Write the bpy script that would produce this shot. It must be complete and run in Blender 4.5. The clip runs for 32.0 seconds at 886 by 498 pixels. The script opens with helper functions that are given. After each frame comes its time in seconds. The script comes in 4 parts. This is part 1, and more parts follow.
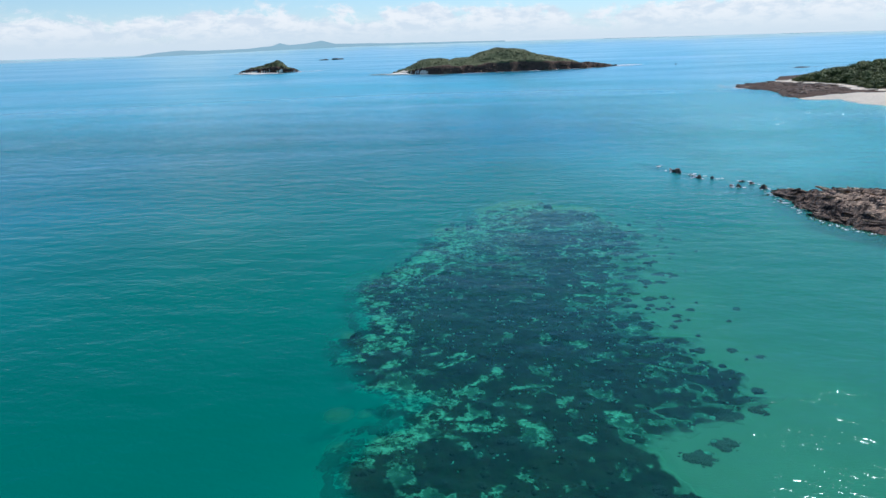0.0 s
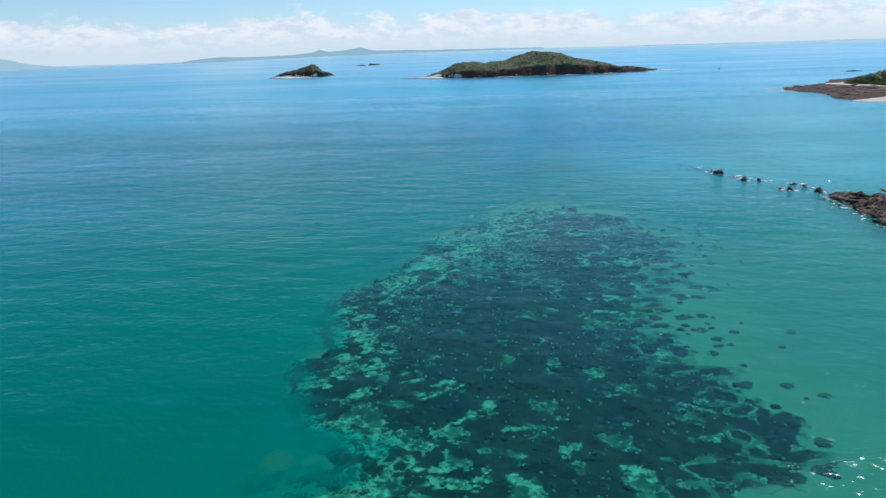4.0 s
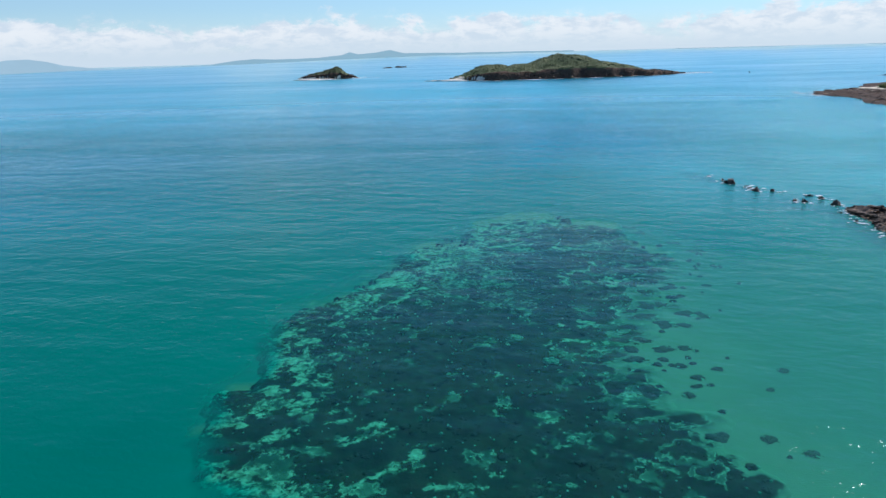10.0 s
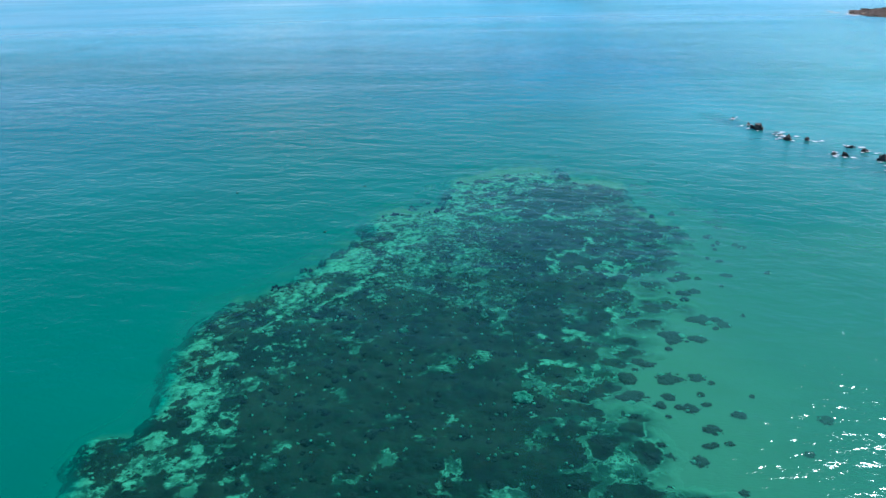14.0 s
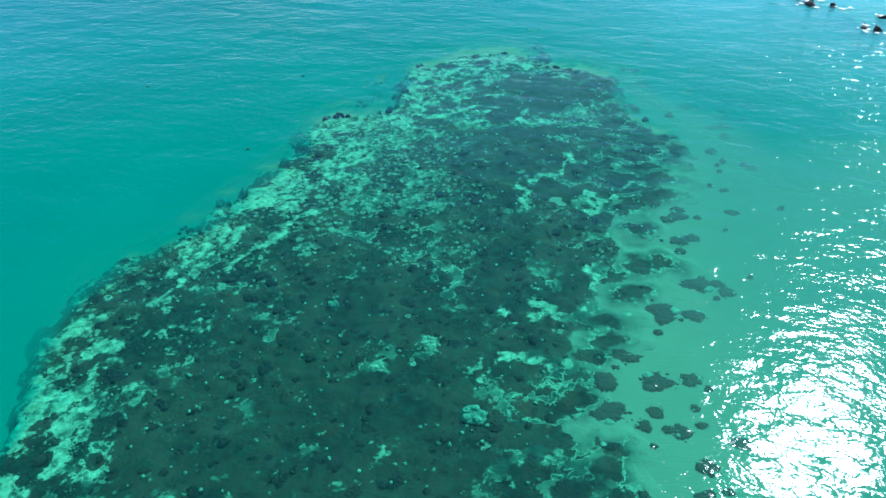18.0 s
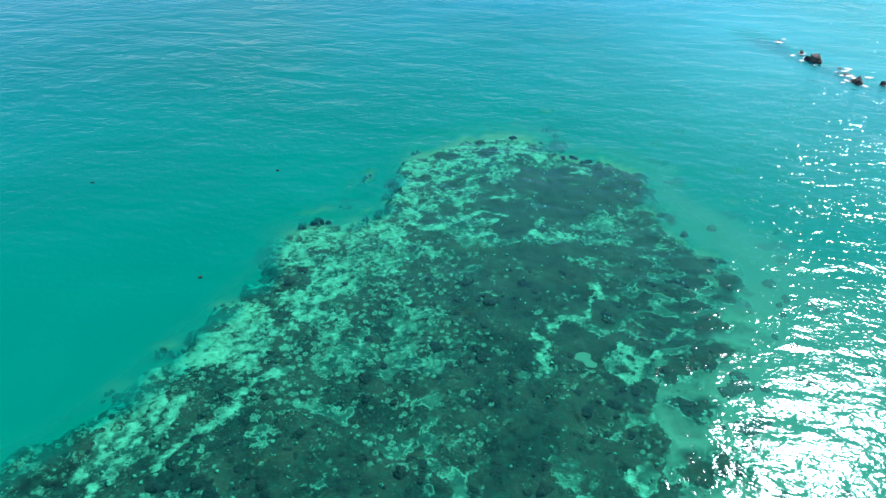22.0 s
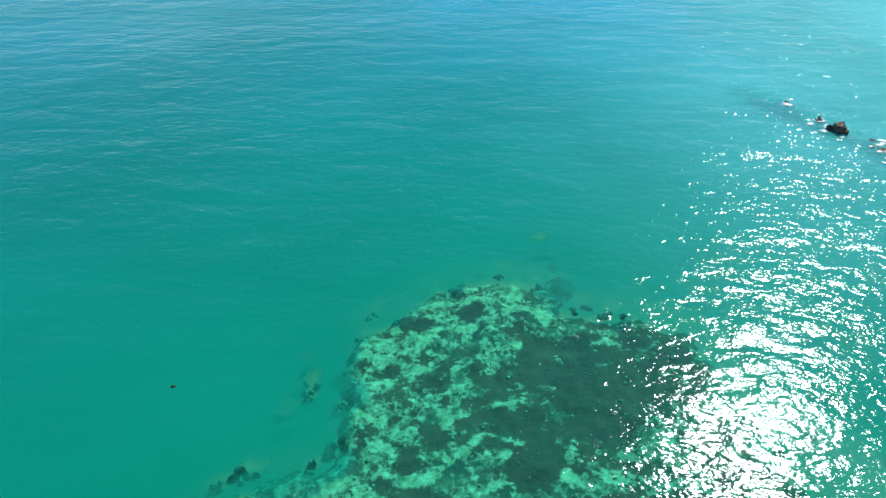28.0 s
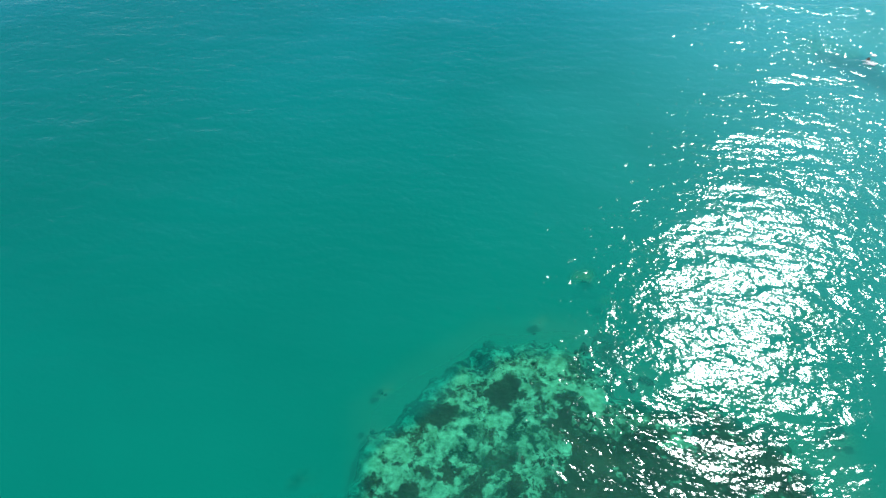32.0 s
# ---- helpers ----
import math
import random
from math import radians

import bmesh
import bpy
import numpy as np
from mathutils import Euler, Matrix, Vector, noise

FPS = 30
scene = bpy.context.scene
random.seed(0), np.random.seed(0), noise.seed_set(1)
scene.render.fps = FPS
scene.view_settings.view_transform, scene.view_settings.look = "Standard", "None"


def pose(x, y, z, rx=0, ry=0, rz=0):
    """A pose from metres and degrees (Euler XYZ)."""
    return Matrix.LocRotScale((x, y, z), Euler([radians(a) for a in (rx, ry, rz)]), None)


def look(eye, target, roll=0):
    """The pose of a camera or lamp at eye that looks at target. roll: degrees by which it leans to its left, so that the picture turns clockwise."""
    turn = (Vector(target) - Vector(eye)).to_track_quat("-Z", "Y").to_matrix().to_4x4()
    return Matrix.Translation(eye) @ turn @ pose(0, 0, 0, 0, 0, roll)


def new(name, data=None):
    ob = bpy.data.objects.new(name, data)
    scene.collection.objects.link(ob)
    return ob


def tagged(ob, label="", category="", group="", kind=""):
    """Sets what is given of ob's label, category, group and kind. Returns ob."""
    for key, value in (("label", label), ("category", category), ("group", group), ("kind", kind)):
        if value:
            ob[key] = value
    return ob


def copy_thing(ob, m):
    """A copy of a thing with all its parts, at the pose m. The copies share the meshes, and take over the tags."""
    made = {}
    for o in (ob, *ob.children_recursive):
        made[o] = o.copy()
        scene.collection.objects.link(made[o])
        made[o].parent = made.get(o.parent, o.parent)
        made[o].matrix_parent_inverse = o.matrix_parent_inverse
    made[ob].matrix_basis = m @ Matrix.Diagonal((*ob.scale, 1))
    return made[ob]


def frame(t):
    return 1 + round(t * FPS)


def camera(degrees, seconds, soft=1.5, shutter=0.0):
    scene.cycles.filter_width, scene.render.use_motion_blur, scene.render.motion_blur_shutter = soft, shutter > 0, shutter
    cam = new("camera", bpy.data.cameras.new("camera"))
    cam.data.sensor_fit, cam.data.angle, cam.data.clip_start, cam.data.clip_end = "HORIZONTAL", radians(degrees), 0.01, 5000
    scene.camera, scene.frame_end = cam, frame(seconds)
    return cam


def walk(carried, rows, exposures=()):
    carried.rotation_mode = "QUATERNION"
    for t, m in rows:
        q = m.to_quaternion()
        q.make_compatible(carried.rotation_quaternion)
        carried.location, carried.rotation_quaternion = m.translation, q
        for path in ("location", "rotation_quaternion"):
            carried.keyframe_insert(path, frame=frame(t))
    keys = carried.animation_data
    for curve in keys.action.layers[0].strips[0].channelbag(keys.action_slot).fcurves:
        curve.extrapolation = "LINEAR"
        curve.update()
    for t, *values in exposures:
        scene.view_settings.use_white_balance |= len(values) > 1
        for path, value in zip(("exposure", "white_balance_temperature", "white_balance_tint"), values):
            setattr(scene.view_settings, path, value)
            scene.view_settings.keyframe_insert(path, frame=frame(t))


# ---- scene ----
cam = camera(65.05, 32.0)
# seconds, eye x, y, z, heading to the left, tilt, roll (degrees)
PATH = [
    (0, 1.14, -6.67, 30.73, -0.59, -16.60, -1.66),
    (0.5, 1.65, -4.16, 30.34, -0.48, -16.48, -1.65),
    (1, 2.25, -1.98, 29.91, -0.20, -16.37, -1.74),
    (1.5, 2.89, 0.05, 29.36, 0.12, -16.25, -1.74),
    (2, 3.50, 1.79, 28.84, 0.55, -16.15, -1.76),
    (2.5, 4.04, 3.22, 28.33, 1.04, -16.07, -1.72),
    (3, 4.65, 4.44, 27.75, 1.58, -16.04, -1.69),
    (3.5, 5.19, 5.34, 27.19, 2.06, -15.99, -1.66),
    (5.5, 7.47, 7.11, 25.12, 3.51, -15.87, -1.65),
    (6, 8.07, 7.18, 25.01, 3.77, -15.85, -1.67),
    (6.5, 8.73, 7.24, 25.05, 4.01, -15.85, -1.65),
    (7, 9.37, 7.32, 25.12, 4.21, -15.89, -1.58),
    (7.5, 10.01, 7.72, 25.15, 4.35, -15.92, -1.52),
    (8, 10.61, 8.39, 25.30, 4.50, -15.95, -1.53),
    (8.5, 11.20, 9.28, 25.50, 4.64, -15.95, -1.56),
    (9, 11.74, 10.65, 25.63, 4.73, -15.93, -1.48),
    (9.5, 12.27, 12.25, 25.77, 4.81, -15.84, -1.46),
    (10, 12.81, 14.08, 25.92, 4.86, -15.67, -1.51),
    (10.5, 13.21, 15.86, 26.24, 5.63, -15.50, -1.51),
    (11, 13.81, 18.15, 26.37, 6.21, -15.31, -1.49),
    (11.5, 14.39, 20.38, 26.49, 6.23, -15.09, -1.47),
    (12, 14.88, 22.59, 26.66, 6.22, -14.84, -1.50),
    (12.5, 15.39, 24.72, 26.81, 6.24, -14.61, -1.54),
    (13, 15.80, 26.91, 27.07, 6.25, -14.43, -1.51),
    (13.5, 16.16, 28.92, 27.00, 6.22, -16.32, -1.44),
    (14, 16.44, 31.11, 27.11, 6.02, -22.23, -1.45),
    (14.5, 16.62, 33.20, 27.36, 5.83, -28.65, -1.58),
    (16.5, 17.36, 41.49, 28.67, 5.03, -36.22, -1.53),
    (17, 17.66, 43.20, 28.83, 4.97, -36.05, -1.47),
    (17.5, 18.05, 44.94, 29.07, 5.07, -35.98, -1.61),
    (18, 18.16, 46.61, 29.27, 4.89, -35.89, -1.31),
    (18.5, 18.20, 48.49, 29.51, 4.73, -35.84, -1.16),
    (19, 18.12, 50.51, 29.76, 4.50, -35.78, -0.87),
    (19.5, 18.05, 52.56, 30.05, 4.38, -35.71, -0.67),
    (20, 17.90, 54.62, 30.38, 4.26, -35.61, -0.46),
    (20.5, 17.69, 56.57, 30.52, 4.20, -35.32, -0.32),
    (21, 17.63, 58.41, 30.43, 4.39, -34.83, -0.40),
    (21.5, 17.47, 60.00, 30.08, 4.62, -34.14, -0.52),
    (22, 16.98, 61.57, 29.89, 4.55, -33.62, -0.52),
    (22.5, 16.61, 63.41, 29.96, 4.69, -33.47, -0.45),
    (23, 16.11, 65.25, 30.11, 4.78, -33.34, -0.40),
    (23.5, 15.40, 67.01, 30.29, 4.60, -33.24, -0.08),
    (24, 14.63, 68.93, 30.35, 4.33, -33.20, 0.17),
    (24.5, 14.20, 70.83, 30.38, 4.27, -33.05, 0.19),
    (26.5, 13.27, 79.27, 30.55, -1.46, -32.67, -1.09),
    (27, 13.14, 81.42, 30.66, -1.68, -32.58, -1.25),
    (27.5, 13.10, 83.66, 30.87, -1.82, -32.62, -1.31),
    (28, 13.19, 85.74, 30.88, -1.81, -32.98, -1.53),
    (28.5, 13.32, 87.97, 31.02, -1.64, -35.69, -2.01),
    (29, 13.34, 90.11, 31.17, -1.53, -38.39, -2.17),
    (29.5, 13.36, 92.17, 31.55, -1.49, -39.06, -2.24),
    (30, 13.02, 94.68, 32.08, -1.81, -42.30, -1.97),
    (30.5, 12.68, 96.95, 32.44, -2.24, -42.57, -1.54),
    (31, 12.48, 99.07, 32.71, -2.38, -42.73, -1.59),
    (31.5, 12.32, 100.92, 32.86, -2.35, -42.66, -1.70),
    (32, 12.07, 102.18, 32.86, -2.42, -42.53, -1.60),
]


def aim(x, y, z, heading, tilt, roll):
    return pose(x, y, z, 90 + tilt, 0, heading) @ pose(0, 0, 0, 0, 0, roll)


EXPOSURES = [(0, -0.13, 6050, 10), (13.0, -0.21, 6050, 10), (13.5, -0.32, 6050, 10), (14.0, 0.15, 6050, 10), (14.6, 0.42, 6500, 10), (16.5, 0.76, 6150, 9), (22, 0.79, 6350, 7), (27, 0.63, 6950, 4), (30, 0.5, 7000, 3), (32, 0.42, 7000, 3)]
walk(cam, [(t, aim(*p)) for t, *p in PATH], EXPOSURES)

# ---- light ----
SUN_UP, SUN_TURN = 45.5, 35.2
sun_way = Vector((math.sin(radians(SUN_TURN)) * math.cos(radians(SUN_UP)), math.cos(radians(SUN_TURN)) * math.cos(radians(SUN_UP)), math.sin(radians(SUN_UP))))
sun = new("sun", bpy.data.lights.new("sun", "SUN"))
sun.data.energy, sun.data.angle, sun.data.color = 4.4, radians(0.53), (1.0, 0.94, 0.9)
sun.matrix_world = look(sun_way * 100, (0, 0, 0))
world = bpy.data.worlds.new("sky")
scene.world = world
world.use_nodes = True
sky = world.node_tree.nodes.new("ShaderNodeTexSky")
sky.sky_type, sky.sun_disc = "NISHITA", False
sky.sun_elevation, sky.sun_rotation = radians(SUN_UP), radians(SUN_TURN)
sky.air_density, sky.dust_density, sky.ozone_density = 1.0, 0.2, 3.0
back = world.node_tree.nodes["Background"]
back.inputs["Strength"].default_value = 0.13
clear_air = world.node_tree.nodes.new("ShaderNodeMix")
clear_air.data_type, clear_air.blend_type = "RGBA", "MULTIPLY"
clear_air.inputs[0].default_value, clear_air.inputs[7].default_value = 1.0, (0.58, 0.81, 1.0, 1)
world.node_tree.links.new(sky.outputs[0], clear_air.inputs[6])
world.node_tree.links.new(clear_air.outputs[2], back.inputs["Color"])


# ---- materials ----
class Nodes:
    """A small writer of node trees."""

    def __init__(self, name):
        self.mat = bpy.data.materials.new(name)
        self.mat.use_nodes = True
        self.tree = self.mat.node_tree
        self.tree.nodes.clear()
        self.out = self.tree.nodes.new("ShaderNodeOutputMaterial")

    def add(self, kind, ins=None, **props):
        node = self.tree.nodes.new(kind)
        if "attribute_name" in props:
            node.attribute_name = props["attribute_name"]
        if "operation" in props:
            node.operation, node.use_clamp = props["operation"], props["use_clamp"]
        if "interpolation_type" in props:
            node.interpolation_type = props["interpolation_type"]
        if "data_type" in props:
            node.data_type, node.blend_type = props["data_type"], props["blend_type"]
        for key, value in (ins or {}).items():
            self.set(node, key, value)
        return node

    def set(self, node, key, value):
        if isinstance(value, bpy.types.NodeSocket):
            self.tree.links.new(value, node.inputs[key])
        else:
            node.inputs[key].default_value = value

    def place(self, scale=(1, 1, 1), turn=None):
        coord = self.add("ShaderNodeNewGeometry")
        node = self.add("ShaderNodeMapping", {"Vector": coord.outputs["Position"], "Scale": scale})
        if turn is not None:
            # turned clockwise first, then stretched
            node.vector_type = "TEXTURE"
            node.inputs["Scale"].default_value = tuple(1 / v for v in scale)
            node.inputs["Rotation"].default_value = (0, 0, -radians(turn))
        return node.outputs[0]

    def noise(self, scale, detail=4.0, rough=0.55, vector=None, warp=0.0):
        return self.add("ShaderNodeTexNoise", {"Vector": vector or self.place(), "Scale": scale, "Detail": detail, "Roughness": rough, "Distortion": warp}).outputs["Fac"]

    def attr(self, name):
        return self.add("ShaderNodeAttribute", attribute_name=name).outputs["Fac"]

    def calc(self, op, a, b=0.0, c=0.0, clamp=False):
        return self.add("ShaderNodeMath", {0: a, 1: b, 2: c}, operation=op, use_clamp=clamp).outputs[0]

    def fit(self, v, a, b, c=0.0, d=1.0):
        return self.add("ShaderNodeMapRange", {0: v, 1: a, 2: b, 3: c, 4: d}, interpolation_type="SMOOTHSTEP").outputs[0]

    def ramp(self, v, stops):
        node = self.add("ShaderNodeValToRGB", {0: v})
        while len(node.color_ramp.elements) < len(stops):
            node.color_ramp.elements.new(0.5)
        for e, (at, col) in zip(node.color_ramp.elements, stops):
            e.position, e.color = at, (*col, 1)
        return node.outputs[0]

    def mix(self, fac, a, b, kind="MIX"):
        node = self.add("ShaderNodeMix", data_type="RGBA", blend_type=kind)
        for key, value in ((0, fac), (6, a), (7, b)):
            self.set(node, key, (*value, 1) if isinstance(value, tuple) and len(value) == 3 else value)
        return node.outputs[2]

    def bump(self, height, strength=0.5, distance=0.1, normal=None):
        node = self.add("ShaderNodeBump", {"Height": height, "Strength": strength, "Distance": distance})
        if normal:
            self.set(node, "Normal", normal)
        return node.outputs[0]

    def solid(self, color, rough=0.8, normal=None, spec=0.3):
        node = self.add("ShaderNodeBsdfPrincipled", {"Roughness": rough, "Specular IOR Level": spec})
        self.set(node, "Base Color", (*color, 1) if isinstance(color, tuple) else color)
        if normal:
            self.set(node, "Normal", normal)
        return self.end(node.outputs[0])

    def end(self, shader):
        self.tree.links.new(shader, self.out.inputs[0])
        return self.mat


def shade_water():
    n = Nodes("sea_water")
    veil, shoal, offing = n.attr("veil"), n.attr("shoal"), n.attr("offing")
    roller = n.noise(0.2, 2, 0.5, n.place((0.55, 1.0, 1), 6), 0.4)
    swell = n.noise(0.34, 2, 0.5, n.place((0.55, 1.0, 1), 10), 0.3)
    chop = n.noise(1.2, 2.0, 0.5, n.place((0.7, 1.0, 1), 16), 0.4)
    ripple = n.noise(4.2, 1.5, 0.5, n.place((0.7, 1.0, 1), 20), 0.5)
    gust = n.fit(n.noise(0.012, 3, 0.55, n.place((0.45, 1, 1))), 0.35, 0.7, 0.65, 1.12)
    height = n.calc("ADD", n.calc("MULTIPLY_ADD", roller, 0.2, n.calc("MULTIPLY", swell, 0.18)), n.calc("ADD", n.calc("MULTIPLY", chop, 0.085), n.calc("MULTIPLY", ripple, 0.022)))
    normal = n.bump(n.calc("MULTIPLY", height, n.calc("MULTIPLY", gust, n.attr("breeze"))), 1.0, 1.0)
    body = n.mix(shoal, (0.0, 0.168, 0.11), (0.045, 0.235, 0.148))
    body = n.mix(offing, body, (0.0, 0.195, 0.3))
    # pale tone painted into the sunward water in place of sun glitter
    body = n.mix(n.attr("glitter_tone"), body, (0.12, 0.53, 0.54))
    # distant water lightened in its colour, standing for haze over the sea
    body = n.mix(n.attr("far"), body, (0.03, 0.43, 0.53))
    # darker water colour: deep water near left, painted lens falloff farther out
    body = n.mix(n.attr("dark_left"), body, (0.0, 0.11, 0.072))
    patch = n.noise(0.035, 4, 0.55, None, 0.5)
    body = n.mix(n.fit(patch, 0.35, 0.7, 0.0, 0.3), body, (0.0, 0.115, 0.085))
    scatter = n.add("ShaderNodeBsdfDiffuse", {"Color": body})
    clear = n.add("ShaderNodeBsdfTransparent", {"Color": n.mix(n.attr("deeper"), (0.12, 0.89, 0.79), (0.0, 0.7, 0.72))})
    inner = n.add("ShaderNodeMixShader", {0: veil, 1: clear.outputs[0], 2: scatter.outputs[0]})
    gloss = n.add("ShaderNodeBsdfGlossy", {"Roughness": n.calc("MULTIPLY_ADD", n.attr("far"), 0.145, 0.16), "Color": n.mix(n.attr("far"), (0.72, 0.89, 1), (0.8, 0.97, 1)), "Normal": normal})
    gloss.distribution = "BECKMANN"
    fres = n.add("ShaderNodeFresnel", {"IOR": 1.33, "Normal": normal})
    rough_sea = n.calc("MINIMUM", n.calc("MULTIPLY", fres.outputs[0], n.calc("MULTIPLY_ADD", n.attr("far"), 0.28, 0.74)), 0.86)
    slick = n.fit(n.noise(0.011, 4, 0.6, n.place((0.25, 1, 1)), 0.6), 0.35, 0.68, 0.78, 1.2)
    rough_sea = n.calc("MULTIPLY", rough_sea, slick)
    return n.end(n.add("ShaderNodeMixShader", {0: rough_sea, 1: inner.outputs[0], 2: gloss.outputs[0]}).outputs[0])


def shade_reef(name="reef_cover"):
    n = Nodes(name)
    weed, pale, speck, cover = n.attr("weed"), n.attr("pale"), n.attr("speck"), n.attr("cover")
    ragged = n.calc("SUBTRACT", n.noise(0.85, 5, 0.65, None, 0.25), 0.5)
    fine = n.calc("SUBTRACT", n.noise(3.4, 4, 0.6, None, 0.4), 0.5)
    over = n.calc("ADD", weed, n.calc("ADD", n.calc("MULTIPLY", ragged, 4.0), n.calc("MULTIPLY", fine, 1.9)))
    dark = n.fit(over, -0.42, 0.38)
    # weed: dark grey-green turf with brown and reddish patches
    beds = n.mix(n.fit(n.noise(0.3, 4, 0.6), 0.36, 0.64), (0.026, 0.022, 0.02), (0.1, 0.058, 0.042))
    beds = n.mix(n.fit(n.noise(1.5, 5, 0.65), 0.42, 0.7, 0, 0.8), beds, (0.045, 0.07, 0.048))
    beds = n.mix(n.fit(n.noise(0.55, 3, 0.6, None, 0.5), 0.58, 0.72, 0, 0.6), beds, (0.13, 0.045, 0.025))
    beds = n.mix(n.fit(n.noise(5.5, 4, 0.65), 0.5, 0.75, 0, 0.8), beds, (0.1, 0.12, 0.075))
    beds = n.mix(n.fit(n.noise(0.9, 4, 0.65, None, 0.5), 0.52, 0.68, 0, 0.8), beds, (0.014, 0.013, 0.013))
    # bed colour darker towards the near end, lighter towards the outer end
    beds = n.mix(n.calc("MULTIPLY", n.attr("near_dark"), 0.45), beds, (0.016, 0.014, 0.013))
    beds = n.mix(n.calc("MULTIPLY", n.attr("end_pale"), 0.4), beds, (0.13, 0.1, 0.075))
    # thin growth over rubble between the beds
    turf = n.mix(n.fit(n.noise(0.6, 5, 0.6), 0.38, 0.64), (0.045, 0.07, 0.053), (0.12, 0.16, 0.11))
    sand = n.mix(n.noise(0.5, 4, 0.6), (0.19, 0.21, 0.14), (0.28, 0.29, 0.2))
    bleached = n.mix(n.fit(n.noise(2.1, 5, 0.65), 0.3, 0.7), (0.2, 0.26, 0.16), (0.5, 0.54, 0.38))
    clumps = n.add("ShaderNodeTexVoronoi", {"Vector": n.place(), "Scale": 1.5}).outputs["Distance"]
    shows = n.calc("ADD", n.noise(1.2, 5, 0.66, None, 0.2), n.calc("MULTIPLY", n.calc("SUBTRACT", 0.45, clumps), 0.2))
    shows = n.fit(n.calc("ADD", shows, n.calc("MULTIPLY", n.calc("SUBTRACT", pale, 0.5), 0.42)), 0.45, 0.62)
    color = n.mix(shows, turf, bleached)
    color = n.mix(cover, sand, color)
    color = n.mix(dark, color, beds)
    # bleached rims of the beds, in broken lines
    edge = n.calc("MULTIPLY", n.fit(n.calc("ABSOLUTE", n.calc("ADD", over, 0.3)), 0.34, 0.06), n.fit(n.noise(0.55, 4, 0.6, None, 0.6), 0.44, 0.56))
    # rosettes of bleached coral, a hand to half a metre across
    patchy = n.calc("ADD", n.noise(0.45, 5, 0.65, None, 0.3), n.calc("MULTIPLY", n.calc("SUBTRACT", speck, 0.5), 0.2))
    cells = n.add("ShaderNodeTexVoronoi", {"Vector": n.place(), "Scale": 2.1}).outputs["Distance"]
    frayed = n.calc("ADD", cells, n.calc("MULTIPLY", n.calc("SUBTRACT", n.noise(5.0, 4, 0.65), 0.5), 0.75))
    rings = n.calc("MULTIPLY", n.fit(frayed, 0.5, 0.3), n.fit(frayed, 0.08, 0.26, 0.35, 1.0))
    rings = n.calc("MULTIPLY", rings, n.fit(n.calc("ADD", patchy, n.calc("MULTIPLY", fine, 0.35)), 0.53, 0.63))
    grains = n.add("ShaderNodeTexVoronoi", {"Vector": n.place(), "Scale": 4.6}).outputs["Distance"]
    bits = n.calc("MULTIPLY", n.fit(n.calc("ADD", grains, n.calc("MULTIPLY", n.calc("SUBTRACT", n.noise(9.0, 3, 0.6), 0.5), 0.4)), 0.25, 0.14), n.fit(n.calc("ADD", n.noise(0.8, 4, 0.65), n.calc("MULTIPLY", n.calc("SUBTRACT", speck, 0.5), 0.15)), 0.5, 0.6))
    light = n.calc("MULTIPLY", n.calc("MAXIMUM", n.calc("MAXIMUM", edge, n.calc("MULTIPLY", rings, 0.8)), n.calc("MULTIPLY", bits, 0.6)), n.fit(cover, 0.3, 0.8, 0, 0.75))
    color = n.mix(light, color, bleached)
    return n.solid(color, 0.9, n.bump(n.noise(3.5, 5, 0.65), 0.6, 0.15), 0.1)


def shade_sand(name, a, b):
    n = Nodes(name)
    color = n.mix(n.noise(0.25, 5, 0.6), a, b)
    color = n.mix(n.fit(n.noise(3.0, 4, 0.6), 0.55, 0.8, 0, 0.4), color, (0.2, 0.17, 0.12))
    return n.solid(color, 0.95, n.bump(n.noise(2.0, 4, 0.6, n.place((1, 3, 1))), 0.4, 0.1), 0.1)


def shade_rock(name, dark, light, scale=0.6, wet=True):
    n = Nodes(name)
    tone = n.mix(n.fit(n.noise(scale, 6, 0.65, None, 0.6), 0.4, 0.62), dark, light)
    tint = n.add("ShaderNodeObjectInfo").outputs["Random"]
    tone = n.mix(n.fit(tint, 0, 1, 0, 0.7), tone, dark)
    tone = n.mix(n.fit(n.noise(scale * 7, 4, 0.6), 0.55, 0.75, 0, 0.6), tone, (0.02, 0.017, 0.014))
    return n.solid(tone, 0.75, n.bump(n.noise(scale * 4, 6, 0.65), 1.0, 0.4), 0.3)


def shade_strata():
    n = Nodes("point_rock")
    wet = n.mix(n.fit(n.noise(0.9, 6, 0.68, n.place((0.4, 1.6, 1), -26), 0.4), 0.4, 0.64), (0.016, 0.010, 0.007), (0.22, 0.125, 0.07))
    dry = n.mix(n.fit(n.noise(0.7, 6, 0.66, n.place((0.4, 1.6, 1), -26), 0.4), 0.36, 0.62), (0.1, 0.058, 0.034), (0.62, 0.42, 0.26))
    tone = n.mix(n.fit(n.calc("ADD", n.attr("dry"), n.calc("SUBTRACT", n.noise(0.5, 5, 0.65), 0.5)), 0.3, 0.7), wet, dry)
    tone = n.mix(n.fit(n.noise(4.0, 4, 0.6), 0.55, 0.75, 0, 0.6), tone, (0.02, 0.015, 0.012))
    return n.solid(tone, 0.75, n.bump(n.noise(2.6, 6, 0.65), 1.0, 0.4), 0.3)


